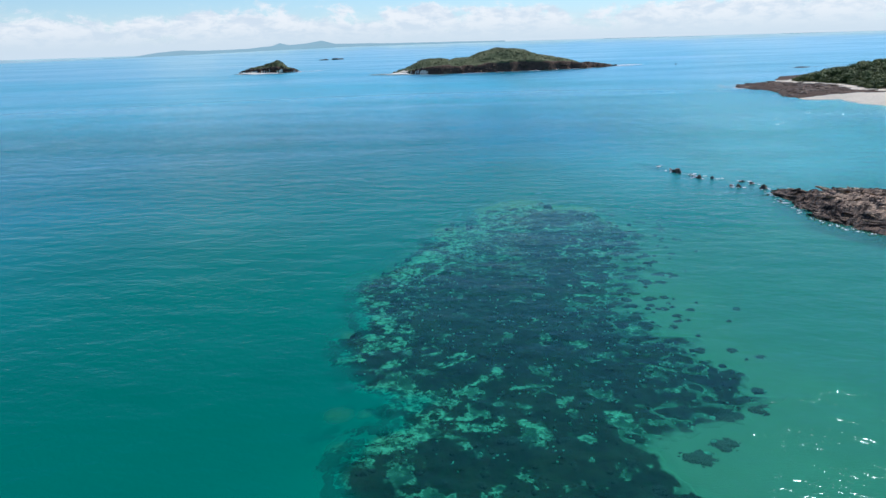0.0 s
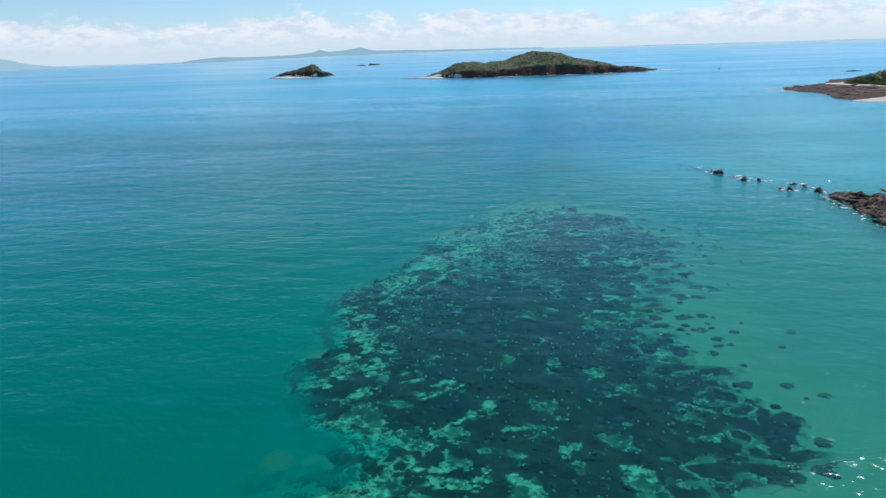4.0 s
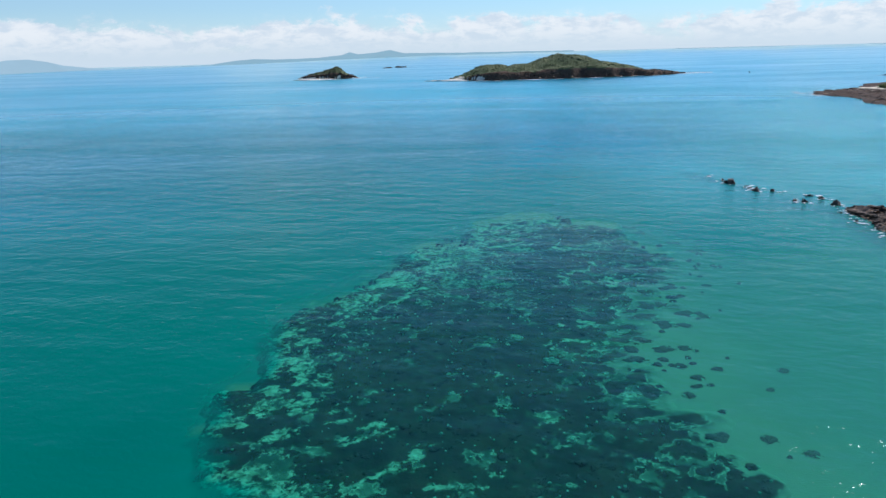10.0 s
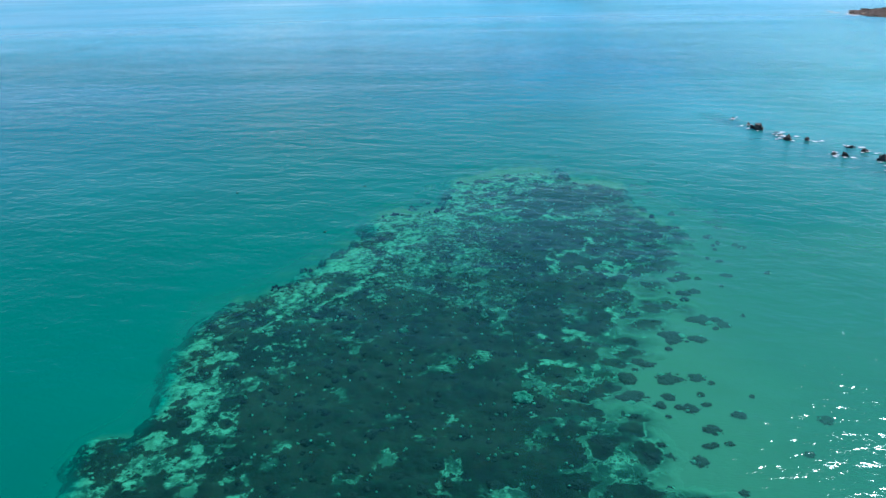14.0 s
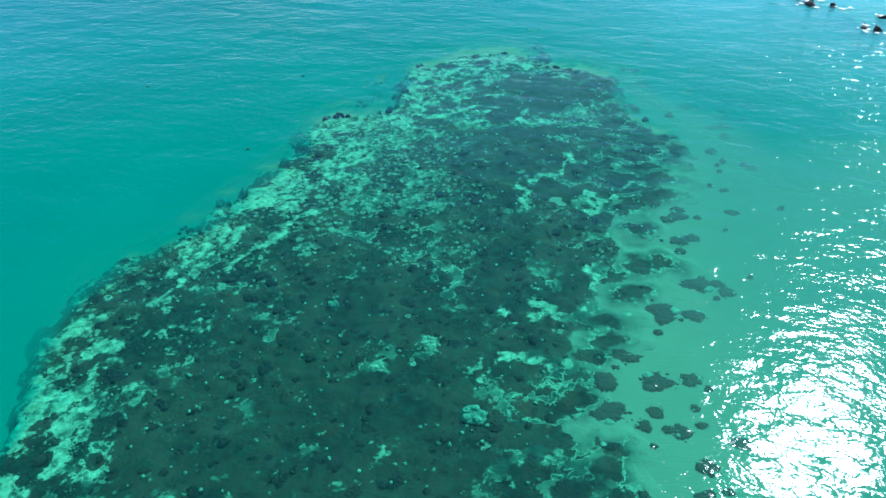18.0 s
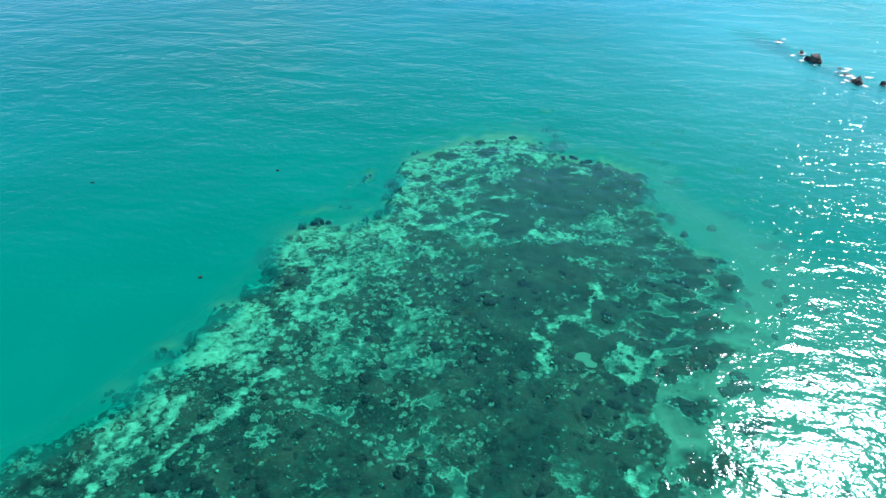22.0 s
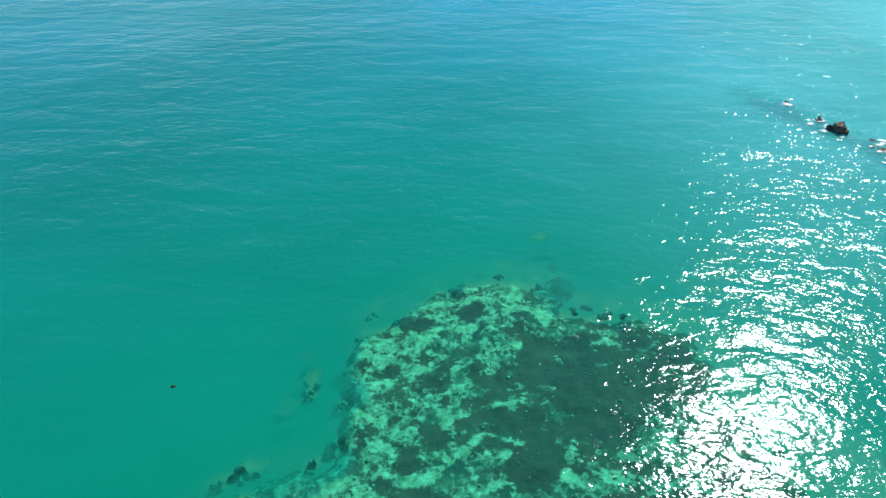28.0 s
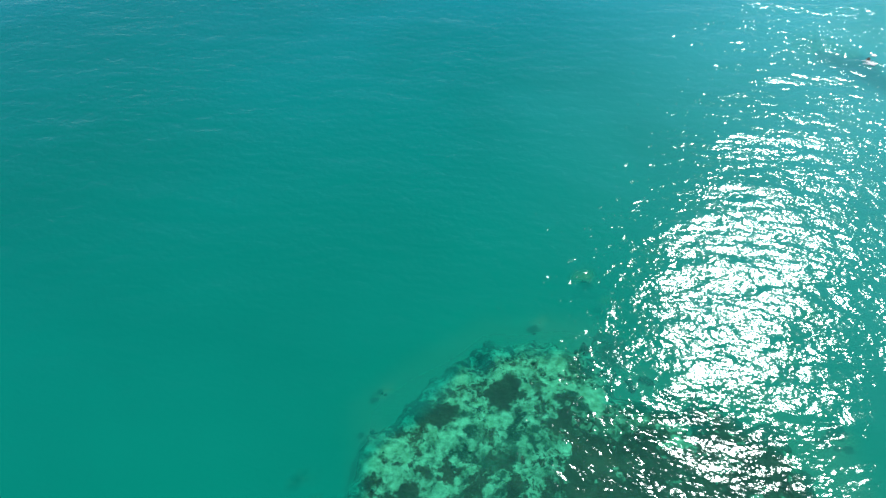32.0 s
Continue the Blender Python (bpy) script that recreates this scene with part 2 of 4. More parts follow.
def shade_leaf(name, a, b, scale=0.35):
    n = Nodes(name)
    rnd = n.add("ShaderNodeNewGeometry").outputs["Random Per Island"]
    color = n.mix(n.noise(scale, 4, 0.6), a, b)
    color = n.mix(n.calc("MULTIPLY", rnd, 0.55), color, (0.045, 0.06, 0.022))
    return n.solid(color, 0.75, n.bump(n.noise(4, 3, 0.6), 0.7, 0.2), 0.15)


def shade_hill():
    n = Nodes("island_slope")
    wild = n.noise(0.06, 5, 0.6, None, 0.5)
    grass = n.mix(n.fit(wild, 0.3, 0.7), (0.075, 0.1, 0.042), (0.17, 0.18, 0.085))
    scrub = n.fit(n.noise(0.16, 5, 0.65), 0.48, 0.62)
    green = n.mix(n.calc("MULTIPLY", scrub, 0.45), grass, (0.04, 0.055, 0.02))
    rock = n.mix(n.noise(0.25, 6, 0.7, n.place((1, 1, 2.5))), (0.03, 0.02, 0.015), (0.17, 0.105, 0.07))
    bare = n.calc("ADD", n.attr("bare"), n.calc("MULTIPLY", n.calc("SUBTRACT", n.noise(0.12, 5, 0.6), 0.5), 0.7))
    color = n.mix(n.fit(bare, 0.4, 0.6), green, rock)
    color = n.mix(n.fit(n.attr("sand"), 0.4, 0.6), color, (0.8, 0.7, 0.54))
    return n.solid(color, 0.9, n.bump(n.noise(0.5, 6, 0.7), 1.0, 1.2), 0.1)


def shade_foam():
    n = Nodes("sea_foam")
    rim = n.attr("rim")
    lace = n.calc("ADD", rim, n.calc("MULTIPLY", n.calc("SUBTRACT", n.noise(1.3, 5, 0.7, None, 1.0), 0.5), 1.5))
    white = n.add("ShaderNodeBsdfDiffuse", {"Color": (0.85, 0.87, 0.87, 1)})
    clear = n.add("ShaderNodeBsdfTransparent")
    return n.end(n.add("ShaderNodeMixShader", {0: n.fit(lace, 0.55, 1.1, 0.0, 0.85), 1: clear.outputs[0], 2: white.outputs[0]}).outputs[0])


def shade_clouds():
    n = Nodes("cloud_band")
    up = n.add("ShaderNodeSeparateXYZ", {0: n.place((0.001, 0.001, 0.001))}).outputs[2]
    broad = n.noise(1.3, 4, 0.55, n.place((0.001, 0.001, 0.0012)), 0.3)
    puffs = n.noise(4.2, 9, 0.64, n.place((0.001, 0.001, 0.0019)), 0.25)
    form = n.calc("ADD", n.calc("MULTIPLY", broad, 0.45), n.calc("MULTIPLY", puffs, 0.55))
    low = n.fit(up, 0.10, 0.40, 0.17, -0.12)
    high = n.calc("MULTIPLY", n.fit(up, 0.36, 0.46), 0.15)
    dens = n.fit(n.calc("ADD", n.calc("ADD", form, low), high), 0.49, 0.62)
    haze = n.fit(up, 0.0, 0.34, 0.97, 0.3)
    alpha = n.calc("MAXIMUM", n.calc("MULTIPLY", dens, 0.94), haze)
    lit = n.fit(n.noise(7.0, 8, 0.62, n.place((0.001, 0.001, 0.0026)), 0.3), 0.36, 0.6)
    tone = n.mix(lit, (0.74, 0.82, 0.9), (0.97, 0.98, 0.99))
    tone = n.mix(dens, (0.7, 0.85, 0.95), tone)
    tone = n.mix(n.fit(up, 0.02, 0.2), (0.72, 0.82, 0.9), tone)
    glow = n.add("ShaderNodeEmission", {"Color": tone, "Strength": 1.0})
    clear = n.add("ShaderNodeBsdfTransparent")
    return n.end(n.add("ShaderNodeMixShader", {0: alpha, 1: clear.outputs[0], 2: glow.outputs[0]}).outputs[0])


# haze put into the colour: land glows a flat blue and takes no sunlight
def shade_haze(name, color):
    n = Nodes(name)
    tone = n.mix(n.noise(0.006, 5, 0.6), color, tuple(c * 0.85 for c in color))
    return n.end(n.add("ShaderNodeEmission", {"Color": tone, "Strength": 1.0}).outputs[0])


WATER, REEF = shade_water(), shade_reef()
SEABED = shade_sand("seabed_sand", (0.2, 0.21, 0.14), (0.28, 0.29, 0.2))
BEACH = shade_sand("beach_sand", (0.78, 0.7, 0.55), (0.88, 0.82, 0.7))
ROCK = shade_rock("shore_rock", (0.018, 0.011, 0.007), (0.26, 0.15, 0.085), 0.8)
ROCK_TAN = shade_rock("dry_rock", (0.12, 0.072, 0.04), (0.66, 0.44, 0.26), 0.7)
BOULDER = shade_rock("boulder_rock", (0.03, 0.025, 0.022), (0.16, 0.12, 0.09), 0.9)
CORAL = shade_rock("coral_weed", (0.026, 0.02, 0.018), (0.075, 0.037, 0.028), 1.2)
CORAL_PALE = shade_rock("pale_coral", (0.24, 0.4, 0.27), (0.5, 0.66, 0.48), 1.5)
LEAF = shade_leaf("tree_leaf", (0.085, 0.115, 0.035), (0.25, 0.26, 0.09))
SCRUB = shade_leaf("island_scrub", (0.05, 0.06, 0.02), (0.11, 0.115, 0.045), 0.2)
BARK = shade_rock("tree_bark", (0.06, 0.045, 0.035), (0.2, 0.16, 0.12), 2.0)
POINT_ROCK = shade_strata()
SLOPE, FOAM, CLOUDS = shade_hill(), shade_foam(), shade_clouds()


# ---- mesh helpers ----
def np_mesh(name, verts, faces, material, attrs=(), smooth=True):
    me = bpy.data.meshes.new(name)
    me.from_pydata([tuple(v) for v in np.asarray(verts, float).tolist()], [], [tuple(f) for f in np.asarray(faces).tolist()])
    for key, values in dict(attrs).items():
        me.attributes.new(key, "FLOAT", "POINT").data.foreach_set("value", np.asarray(values, np.float32).ravel())
    me.materials.append(material)
    if smooth:
        me.polygons.foreach_set("use_smooth", [True] * len(me.polygons))
    return me


def under(ob, parent):
    ob.parent = parent
    return ob


def part(name, bm, material, parent, label=""):
    me = bpy.data.meshes.new(name)
    bm.to_mesh(me)
    bm.free()
    me.materials.append(material)
    return tagged(under(new(name, me), parent), label)


def quads(rows, cols):
    i = np.arange(rows - 1)[:, None] * cols + np.arange(cols - 1)[None]
    return np.stack([i, i + 1, i + cols + 1, i + cols], -1).reshape(-1, 4)


def lattice(ix, iy, seed):
    v = (ix.astype(np.int64) * 374761393 + iy.astype(np.int64) * 668265263 + seed * 974634653) & 0x7FFFFFFF
    v = ((v ^ (v >> 13)) * 1274126177) & 0x7FFFFFFF
    return ((v ^ (v >> 16)) & 0xFFFF) / 65535.0


def soft_noise(x, y, size, seed=0, octaves=3, rough=0.5):
    """Smooth noise from 0 to 1 over plan coordinates, with features of about that size."""
    total, weight, amp = 0.0, 0.0, 1.0
    for o in range(octaves):
        u, v = np.asarray(x) / size * 2**o + 57.3 * o, np.asarray(y) / size * 2**o + 31.7 * o
        iu, iv = np.floor(u), np.floor(v)
        fu, fv = u - iu, v - iv
        fu, fv = fu * fu * (3 - 2 * fu), fv * fv * (3 - 2 * fv)
        a, b = lattice(iu, iv, seed + o), lattice(iu + 1, iv, seed + o)
        c, d = lattice(iu, iv + 1, seed + o), lattice(iu + 1, iv + 1, seed + o)
        total = total + amp * ((a * (1 - fu) + b * fu) * (1 - fv) + (c * (1 - fu) + d * fu) * fv)
        weight, amp = weight + amp, amp * rough
    return total / weight


def step(v, a, b):
    k = np.clip((np.asarray(v, float) - a) / (b - a), 0, 1)
    return k * k * (3 - 2 * k)


def inside_by(x, y, ring):
    """Signed distance to a closed outline on the plan, positive inside."""
    x, y = np.asarray(x, float), np.asarray(y, float)
    best, odd = np.full(x.shape, 1e9), np.zeros(x.shape, bool)
    for (ax, ay), (bx, by) in zip(ring, ring[1:] + ring[:1]):
        dx, dy = bx - ax, by - ay
        k = np.clip(((x - ax) * dx + (y - ay) * dy) / (dx * dx + dy * dy), 0, 1)
        best = np.minimum(best, np.hypot(x - ax - k * dx, y - ay - k * dy))
        if ay != by:
            odd ^= ((ay > y) != (by > y)) & (x < dx * (y - ay) / dy + ax)
    return np.where(odd, best, -best)


def lump(size, seed, flat=0.6, rough=0.35, cuts=2, sharp=False):
    """An uneven stone or coral head that stands on z = 0."""
    bm = bmesh.new()
    bmesh.ops.create_icosphere(bm, subdivisions=cuts, radius=1.0)
    off = Vector((seed * 7.13, seed * 3.71, seed * 1.97))
    for v in bm.verts:
        d = v.co.normalized()
        k = 1 + rough * (noise.noise(d * 1.4 + off) + 0.6 * noise.noise(d * 3.3 + off) + 0.45 * noise.noise(d * 6.5 + off))
        if sharp:
            k += rough * 0.12 * noise.cell(d * 2.4 + off)
        v.co = Vector((d.x * size[0] * k, d.y * size[1] * k, max(d.z * k, -0.3) * size[2] * (1 if d.z > 0 else flat)))
    for f in bm.faces:
        f.smooth = not sharp
    return bm


def shard(size, seed, points=16):
    """An angular block of broken rock: the hull of a few random points, its foot at z = 0."""
    r = random.Random(seed)
    bm = bmesh.new()
    for _ in range(points):
        v = Vector((r.gauss(0, 1), r.gauss(0, 1), r.gauss(0, 1))).normalized() * r.uniform(0.75, 1.05)
        bm.verts.new((v.x * size[0], v.y * size[1], max(v.z, -0.35) * size[2]))
    hull = bmesh.ops.convex_hull(bm, input=bm.verts[:])
    spare = {e for e in hull["geom_interior"] + hull["geom_unused"] if isinstance(e, bmesh.types.BMVert)}
    bmesh.ops.delete(bm, geom=list(spare), context="VERTS")
    bmesh.ops.recalc_face_normals(bm, faces=bm.faces[:])
    return bm


def joined(bms):
    out = bmesh.new()
    for bm, m in bms:
        me = bpy.data.meshes.new("piece")
        bm.to_mesh(me)
        bm.free()
        me.transform(m)
        out.from_mesh(me)
        bpy.data.meshes.remove(me)
    return out


def scatter_mesh(name, protos, placed, material, smooth=False):
    """One mesh from many turned and scaled copies of a few shapes: placed rows are (proto, x, y, z, turn, size, height)."""
    verts, faces, base = [], [], 0
    for k, x, y, z, turn, size, tall in placed:
        pv, pf = protos[int(k)]
        c, s = math.cos(turn), math.sin(turn)
        w = np.stack([(pv[:, 0] * c - pv[:, 1] * s) * size + x, (pv[:, 0] * s + pv[:, 1] * c) * size + y, pv[:, 2] * tall + z], -1)
        verts.append(w)
        faces.append(pf + base)
        base += len(pv)
    return np_mesh(name, np.concatenate(verts), np.concatenate(faces), material, (), smooth)


def as_arrays(bm):
    bm.verts.index_update()
    bmesh.ops.triangulate(bm, faces=bm.faces[:])
    v = np.array([tuple(p.co) for p in bm.verts])
    f = np.array([[p.index for p in q.verts] for q in bm.faces])
    bm.free()
    return v, f


rng = np.random.default_rng(7)

# ---- the reef's plan ----
REEF_RING = [(5, 27.8), (-1.5, 29.6), (-6.5, 33.5), (-8.3, 38.7), (-7.0, 43.5), (-3.2, 45.3), (-1.5, 50), (-6, 53), (-9.1, 58.9), (-10.3, 64.5), (-8.7, 67.3), (-8.8, 73.9), (-10.1, 78.6), (-10.4, 84.3), (-7.3, 87),
             (-4.8, 91.9), (-2, 98.5), (0.3, 104.2), (-0.4, 109), (3, 111.5), (8, 113), (9, 119), (8.8, 125), (11.5, 127.3), (16.1, 130.1), (22.1, 129.2),
             (22.8, 126.2), (29, 123.8), (31.6, 120.6), (30.8, 115.7), (34, 109.5), (35, 105), (31.8, 98.4), (28.2, 96.4), (27.4, 90.3), (26.9, 86), (26.2, 81.4),
             (24.8, 76.9), (23.2, 72.9), (25.7, 67.8), (25, 65.7), (27.7, 61.8), (28.6, 52.6), (26.2, 45.6), (21.2, 45), (17.8, 41.8), (18.3, 36.7), (16.6, 31), (12, 28.2)]
LEFT_RIM = REEF_RING[5:25]
# sand pockets within the reef: x, y, half width, half length
POCKETS = [(13.6, 64.8, 0.7, 1.4), (23.1, 65.4, 1.4, 1.3), (24.5, 73.0, 1.5, 1.7), (24.4, 75.4, 0.9, 0.6), (18.8, 74.6, 0.9, 0.7), (22.0, 75.5, 1.2, 0.5), (13.2, 69.7, 0.5, 0.6), (14.1, 78.1, 0.6, 0.8),
           (19.1, 69.2, 0.5, 1.1), (17.4, 76.6, 0.5, 0.8), (25.6, 82.3, 1.1, 1.3), (11.8, 76.9, 0.6, 1.0), (21.3, 86.5, 0.6, 0.9), (22.5, 85.9, 0.2, 1.2), (27.7, 91.0, 0.7, 1.6), (25.8, 86.1, 0.5, 2.2),
           (27.8, 82.6, 1.0, 1.6), (20.2, 77.3, 1.2, 0.4), (16.0, 81.8, 1.0, 0.3), (13.7, 91.9, 1.0, 0.5), (25.9, 103.2, 1.3, 0.7), (24.0, 100.4, 0.7, 0.9), (30.4, 108.0, 1.1, 0.5)]
NEAR_POCKETS = [(16.4, 62.6, 1.6, 0.8), (18.6, 59.6, 1.6, 1.1), (23.5, 61.6, 0.9, 1.1), (2.9, 59.7, 1.3, 0.8), (2.2, 64.3, 0.8, 0.8), (12.8, 50.7, 1.0, 1.0), (17.0, 46.4, 1.6, 1.6), (22.7, 52.1, 1.2, 0.8), (8.6, 45.0, 1.2, 1.9),
                (22.7, 56.7, 1.3, 0.5), (12.7, 44.4, 1.4, 0.6), (19.0, 49.9, 1.0, 0.6), (5.0, 47.2, 1.8, 0.9), (-3.0, 46.8, 1.6, 1.4), (0.8, 52.1, 1.2, 1.0), (8.4, 50.0, 1.2, 0.8), (18.6, 42.8, 1.9, 1.4), (23.9, 56.0, 0.9, 1.0), (10.4, 53.6, 1.4, 0.5), (18.1, 54.5, 0.7, 0.8)]
# dark weed beds of the reef's outer end: x, y, half width, half length
BEDS = [(21.3, 122.1, 2.4, 1.2), (24.0, 117.2, 3.2, 3.4), (26.0, 121.2, 2.0, 0.9), (17.7, 115.8, 2.9, 1.0), (13.4, 114.7, 1.1, 1.0), (11.2, 113.0, 1.4, 1.1), (12.2, 109.8, 2.2, 0.8), (18.8, 112.7, 1.6, 2.5), (27.5, 119.4, 1.3, 0.7),
        (29.6, 120.4, 1.2, 1.3), (28.6, 123.3, 0.9, 0.5), (19.4, 124.3, 1.0, 0.8), (20.8, 109.0, 1.9, 1.2), (16.4, 126.8, 1.2, 1.1), (12.3, 125.8, 1.2, 0.8), (23.5, 109.0, 2.3, 1.3), (27.4, 108.6, 2.4, 1.3), (29.8, 110.7, 1.9, 0.8),
        (32.3, 108.7, 2.0, 0.9), (33.8, 106.9, 1.3, 0.9), (27.6, 102.0, 2.1, 1.2), (22.0, 104.5, 3.0, 3.3), (23.1, 97.2, 1.6, 2.3), (28.8, 117.4, 2.0, 1.1)]
# rounded lobes of the inner margin, each with a sandy gap round it
LOBES = [(24.4, 69.5, 1.2, 0.9), (25.1, 67.2, 1.0, 1.4), (22.6, 67.9, 1.3, 1.1), (23.1, 74.1, 1.0, 0.8), (20.9, 73.4, 1.6, 0.9), (24.2, 77.8, 1.0, 0.9), (25.3, 79.5, 1.0, 0.7), (26.2, 81.4, 0.8, 0.6), (27.8, 84.3, 1.2, 0.8), (22.4, 48.0, 1.5, 1.3),
         (25.1, 47.8, 1.4, 0.9), (25.6, 50.3, 0.8, 0.7), (28.3, 49.6, 2.0, 0.6), (25.5, 52.4, 1.0, 0.8), (27.0, 55.6, 1.0, 1.0), (25.8, 58.3, 1.3, 1.1), (27.5, 62.5, 1.5, 1.1), (23.8, 63.2, 1.7, 0.9), (24.6, 71.2, 1.2, 0.6), (19.6, 45.6, 1.0, 0.8),
         (17.6, 44.3, 1.0, 0.8), (25.8, 96.1, 0.8, 0.9), (31.8, 105.3, 1.8, 1.0)]
FAR_LOBES = [(30.1, 96.1, 1.7, 0.9), (29.2, 92.0, 1.1, 1.1), (28.9, 95.1, 1.1, 0.7), (28.6, 87.3, 1.0, 0.7), (30.5, 87.6, 1.1, 0.8), (31.5, 97.1, 1.6, 0.7), (28.5, 99.7, 1.8, 0.9), (32.5, 99.9, 1.7, 0.7), (31.1, 101.8, 1.8, 0.8), (34.0, 103.2, 1.1, 0.7), (33.0, 107.5, 2.0, 0.9), (30.0, 103.8, 2.2, 0.9)]
# ridges of bleached coral, as lines over the plan
END_RIDGES = [[(15.7, 130.3), (17.9, 128.6), (20.8, 128.4)], [(17.8, 125.7), (19.5, 126.7), (22.2, 126.3), (21.0, 125.2)], [(16.6, 123.4), (16.8, 121.5), (18.9, 122.3)], [(11.4, 121.0), (13.2, 120.3), (14.8, 122.0), (13.6, 122.7)],
              [(11.6, 118.6), (13.1, 116.9), (14.5, 116.0), (17.1, 117.0), (21.2, 118.1), (19.1, 118.2), (18.8, 119.6)], [(11.6, 119.8), (11.0, 118.1), (11.4, 116.0), (10.3, 114.0), (9.4, 112.0), (9.7, 109.9)],
              [(9.7, 112.2), (10.9, 111.2), (12.9, 111.0), (14.3, 112.0), (14.0, 113.2)], [(14.3, 113.0), (16.5, 114.2), (18.2, 113.9)], [(16.4, 112.9), (16.9, 111.1), (15.5, 110.4)], [(21.1, 114.2), (20.9, 111.3), (23.0, 111.4), (24.7, 110.6)], [(24.8, 123.0), (26.7, 122.5)]]
BODY_RIDGES = [[(24.4, 104.7), (25.0, 103.5)], [(24.6, 102.4), (24.0, 100.2), (22.7, 99.9), (21.7, 99.0)], [(24.7, 96.5), (25.0, 94.8), (26.3, 94.7), (26.8, 95.8), (25.8, 97.4)], [(20.4, 98.0), (21.4, 97.1), (20.7, 96.2), (20.9, 94.9)],
               [(-3.0, 90.9), (-3.7, 88.4), (-4.9, 85.1), (-8.6, 82.9)], [(-1.4, 91.0), (-2.6, 86.8), (-5.0, 82.2)], [(3.3, 93.2), (1.3, 88.8), (-0.9, 85.4)], [(25.0, 87.0), (25.5, 84.6)], [(19.0, 82.4), (20.4, 80.9)],
               [(21.0, 83.0), (22.9, 82.5), (21.5, 81.1), (20.8, 81.9)], [(22.8, 76.8), (19.5, 77.1), (18.0, 75.5)], [(24.8, 97.2), (25.9, 95.6), (28.0, 96.5)]]
NEAR_RIDGES = [[(-4.1, 58.0), (-2.2, 60.6), (1.5, 62.4)], [(1.2, 58.0), (5.0, 60.6)], [(3.2, 53.4), (4.8, 55.2), (6.7, 57.1)], [(-2.0, 53.1), (-0.8, 53.5), (1.3, 48.9)], [(-1.3, 55.2), (0.1, 51.5)], [(1.8, 48.1), (4.0, 48.6)],
               [(3.4, 46.6), (5.7, 46.2), (6.7, 48.0)], [(8.2, 47.0), (9.4, 44.9)], [(8.7, 53.6), (10.3, 52.9)], [(16.1, 48.1), (17.6, 46.8)], [(3.8, 60.7), (2.4, 61.1), (0.9, 58.9)], [(-3.6, 66.6), (-3.4, 64.5), (-3.3, 62.5)]]


def to_lines(x, y, lines):
    """Distance to the nearest of some open lines on the plan."""
    best = np.full(np.shape(x), 1e9)
    for line in lines:
        for (ax, ay), (bx, by) in zip(line, line[1:]):
            k = np.clip(((x - ax) * (bx - ax) + (y - ay) * (by - ay)) / ((bx - ax) ** 2 + (by - ay) ** 2), 0, 1)
            best = np.minimum(best, np.hypot(x - ax - k * (bx - ax), y - ay - k * (by - ay)))
    return best


def in_spots(x, y, spots):
    """Rough signed distance to the nearest rim of some ovals, positive inside."""
    best = np.full(np.shape(x), -1e9)
    for px, py, a, b in spots:
        r = np.hypot((x - px) / a, (y - py) / b)
        best = np.maximum(best, (1 - r) * math.sqrt(a * b))
    return best


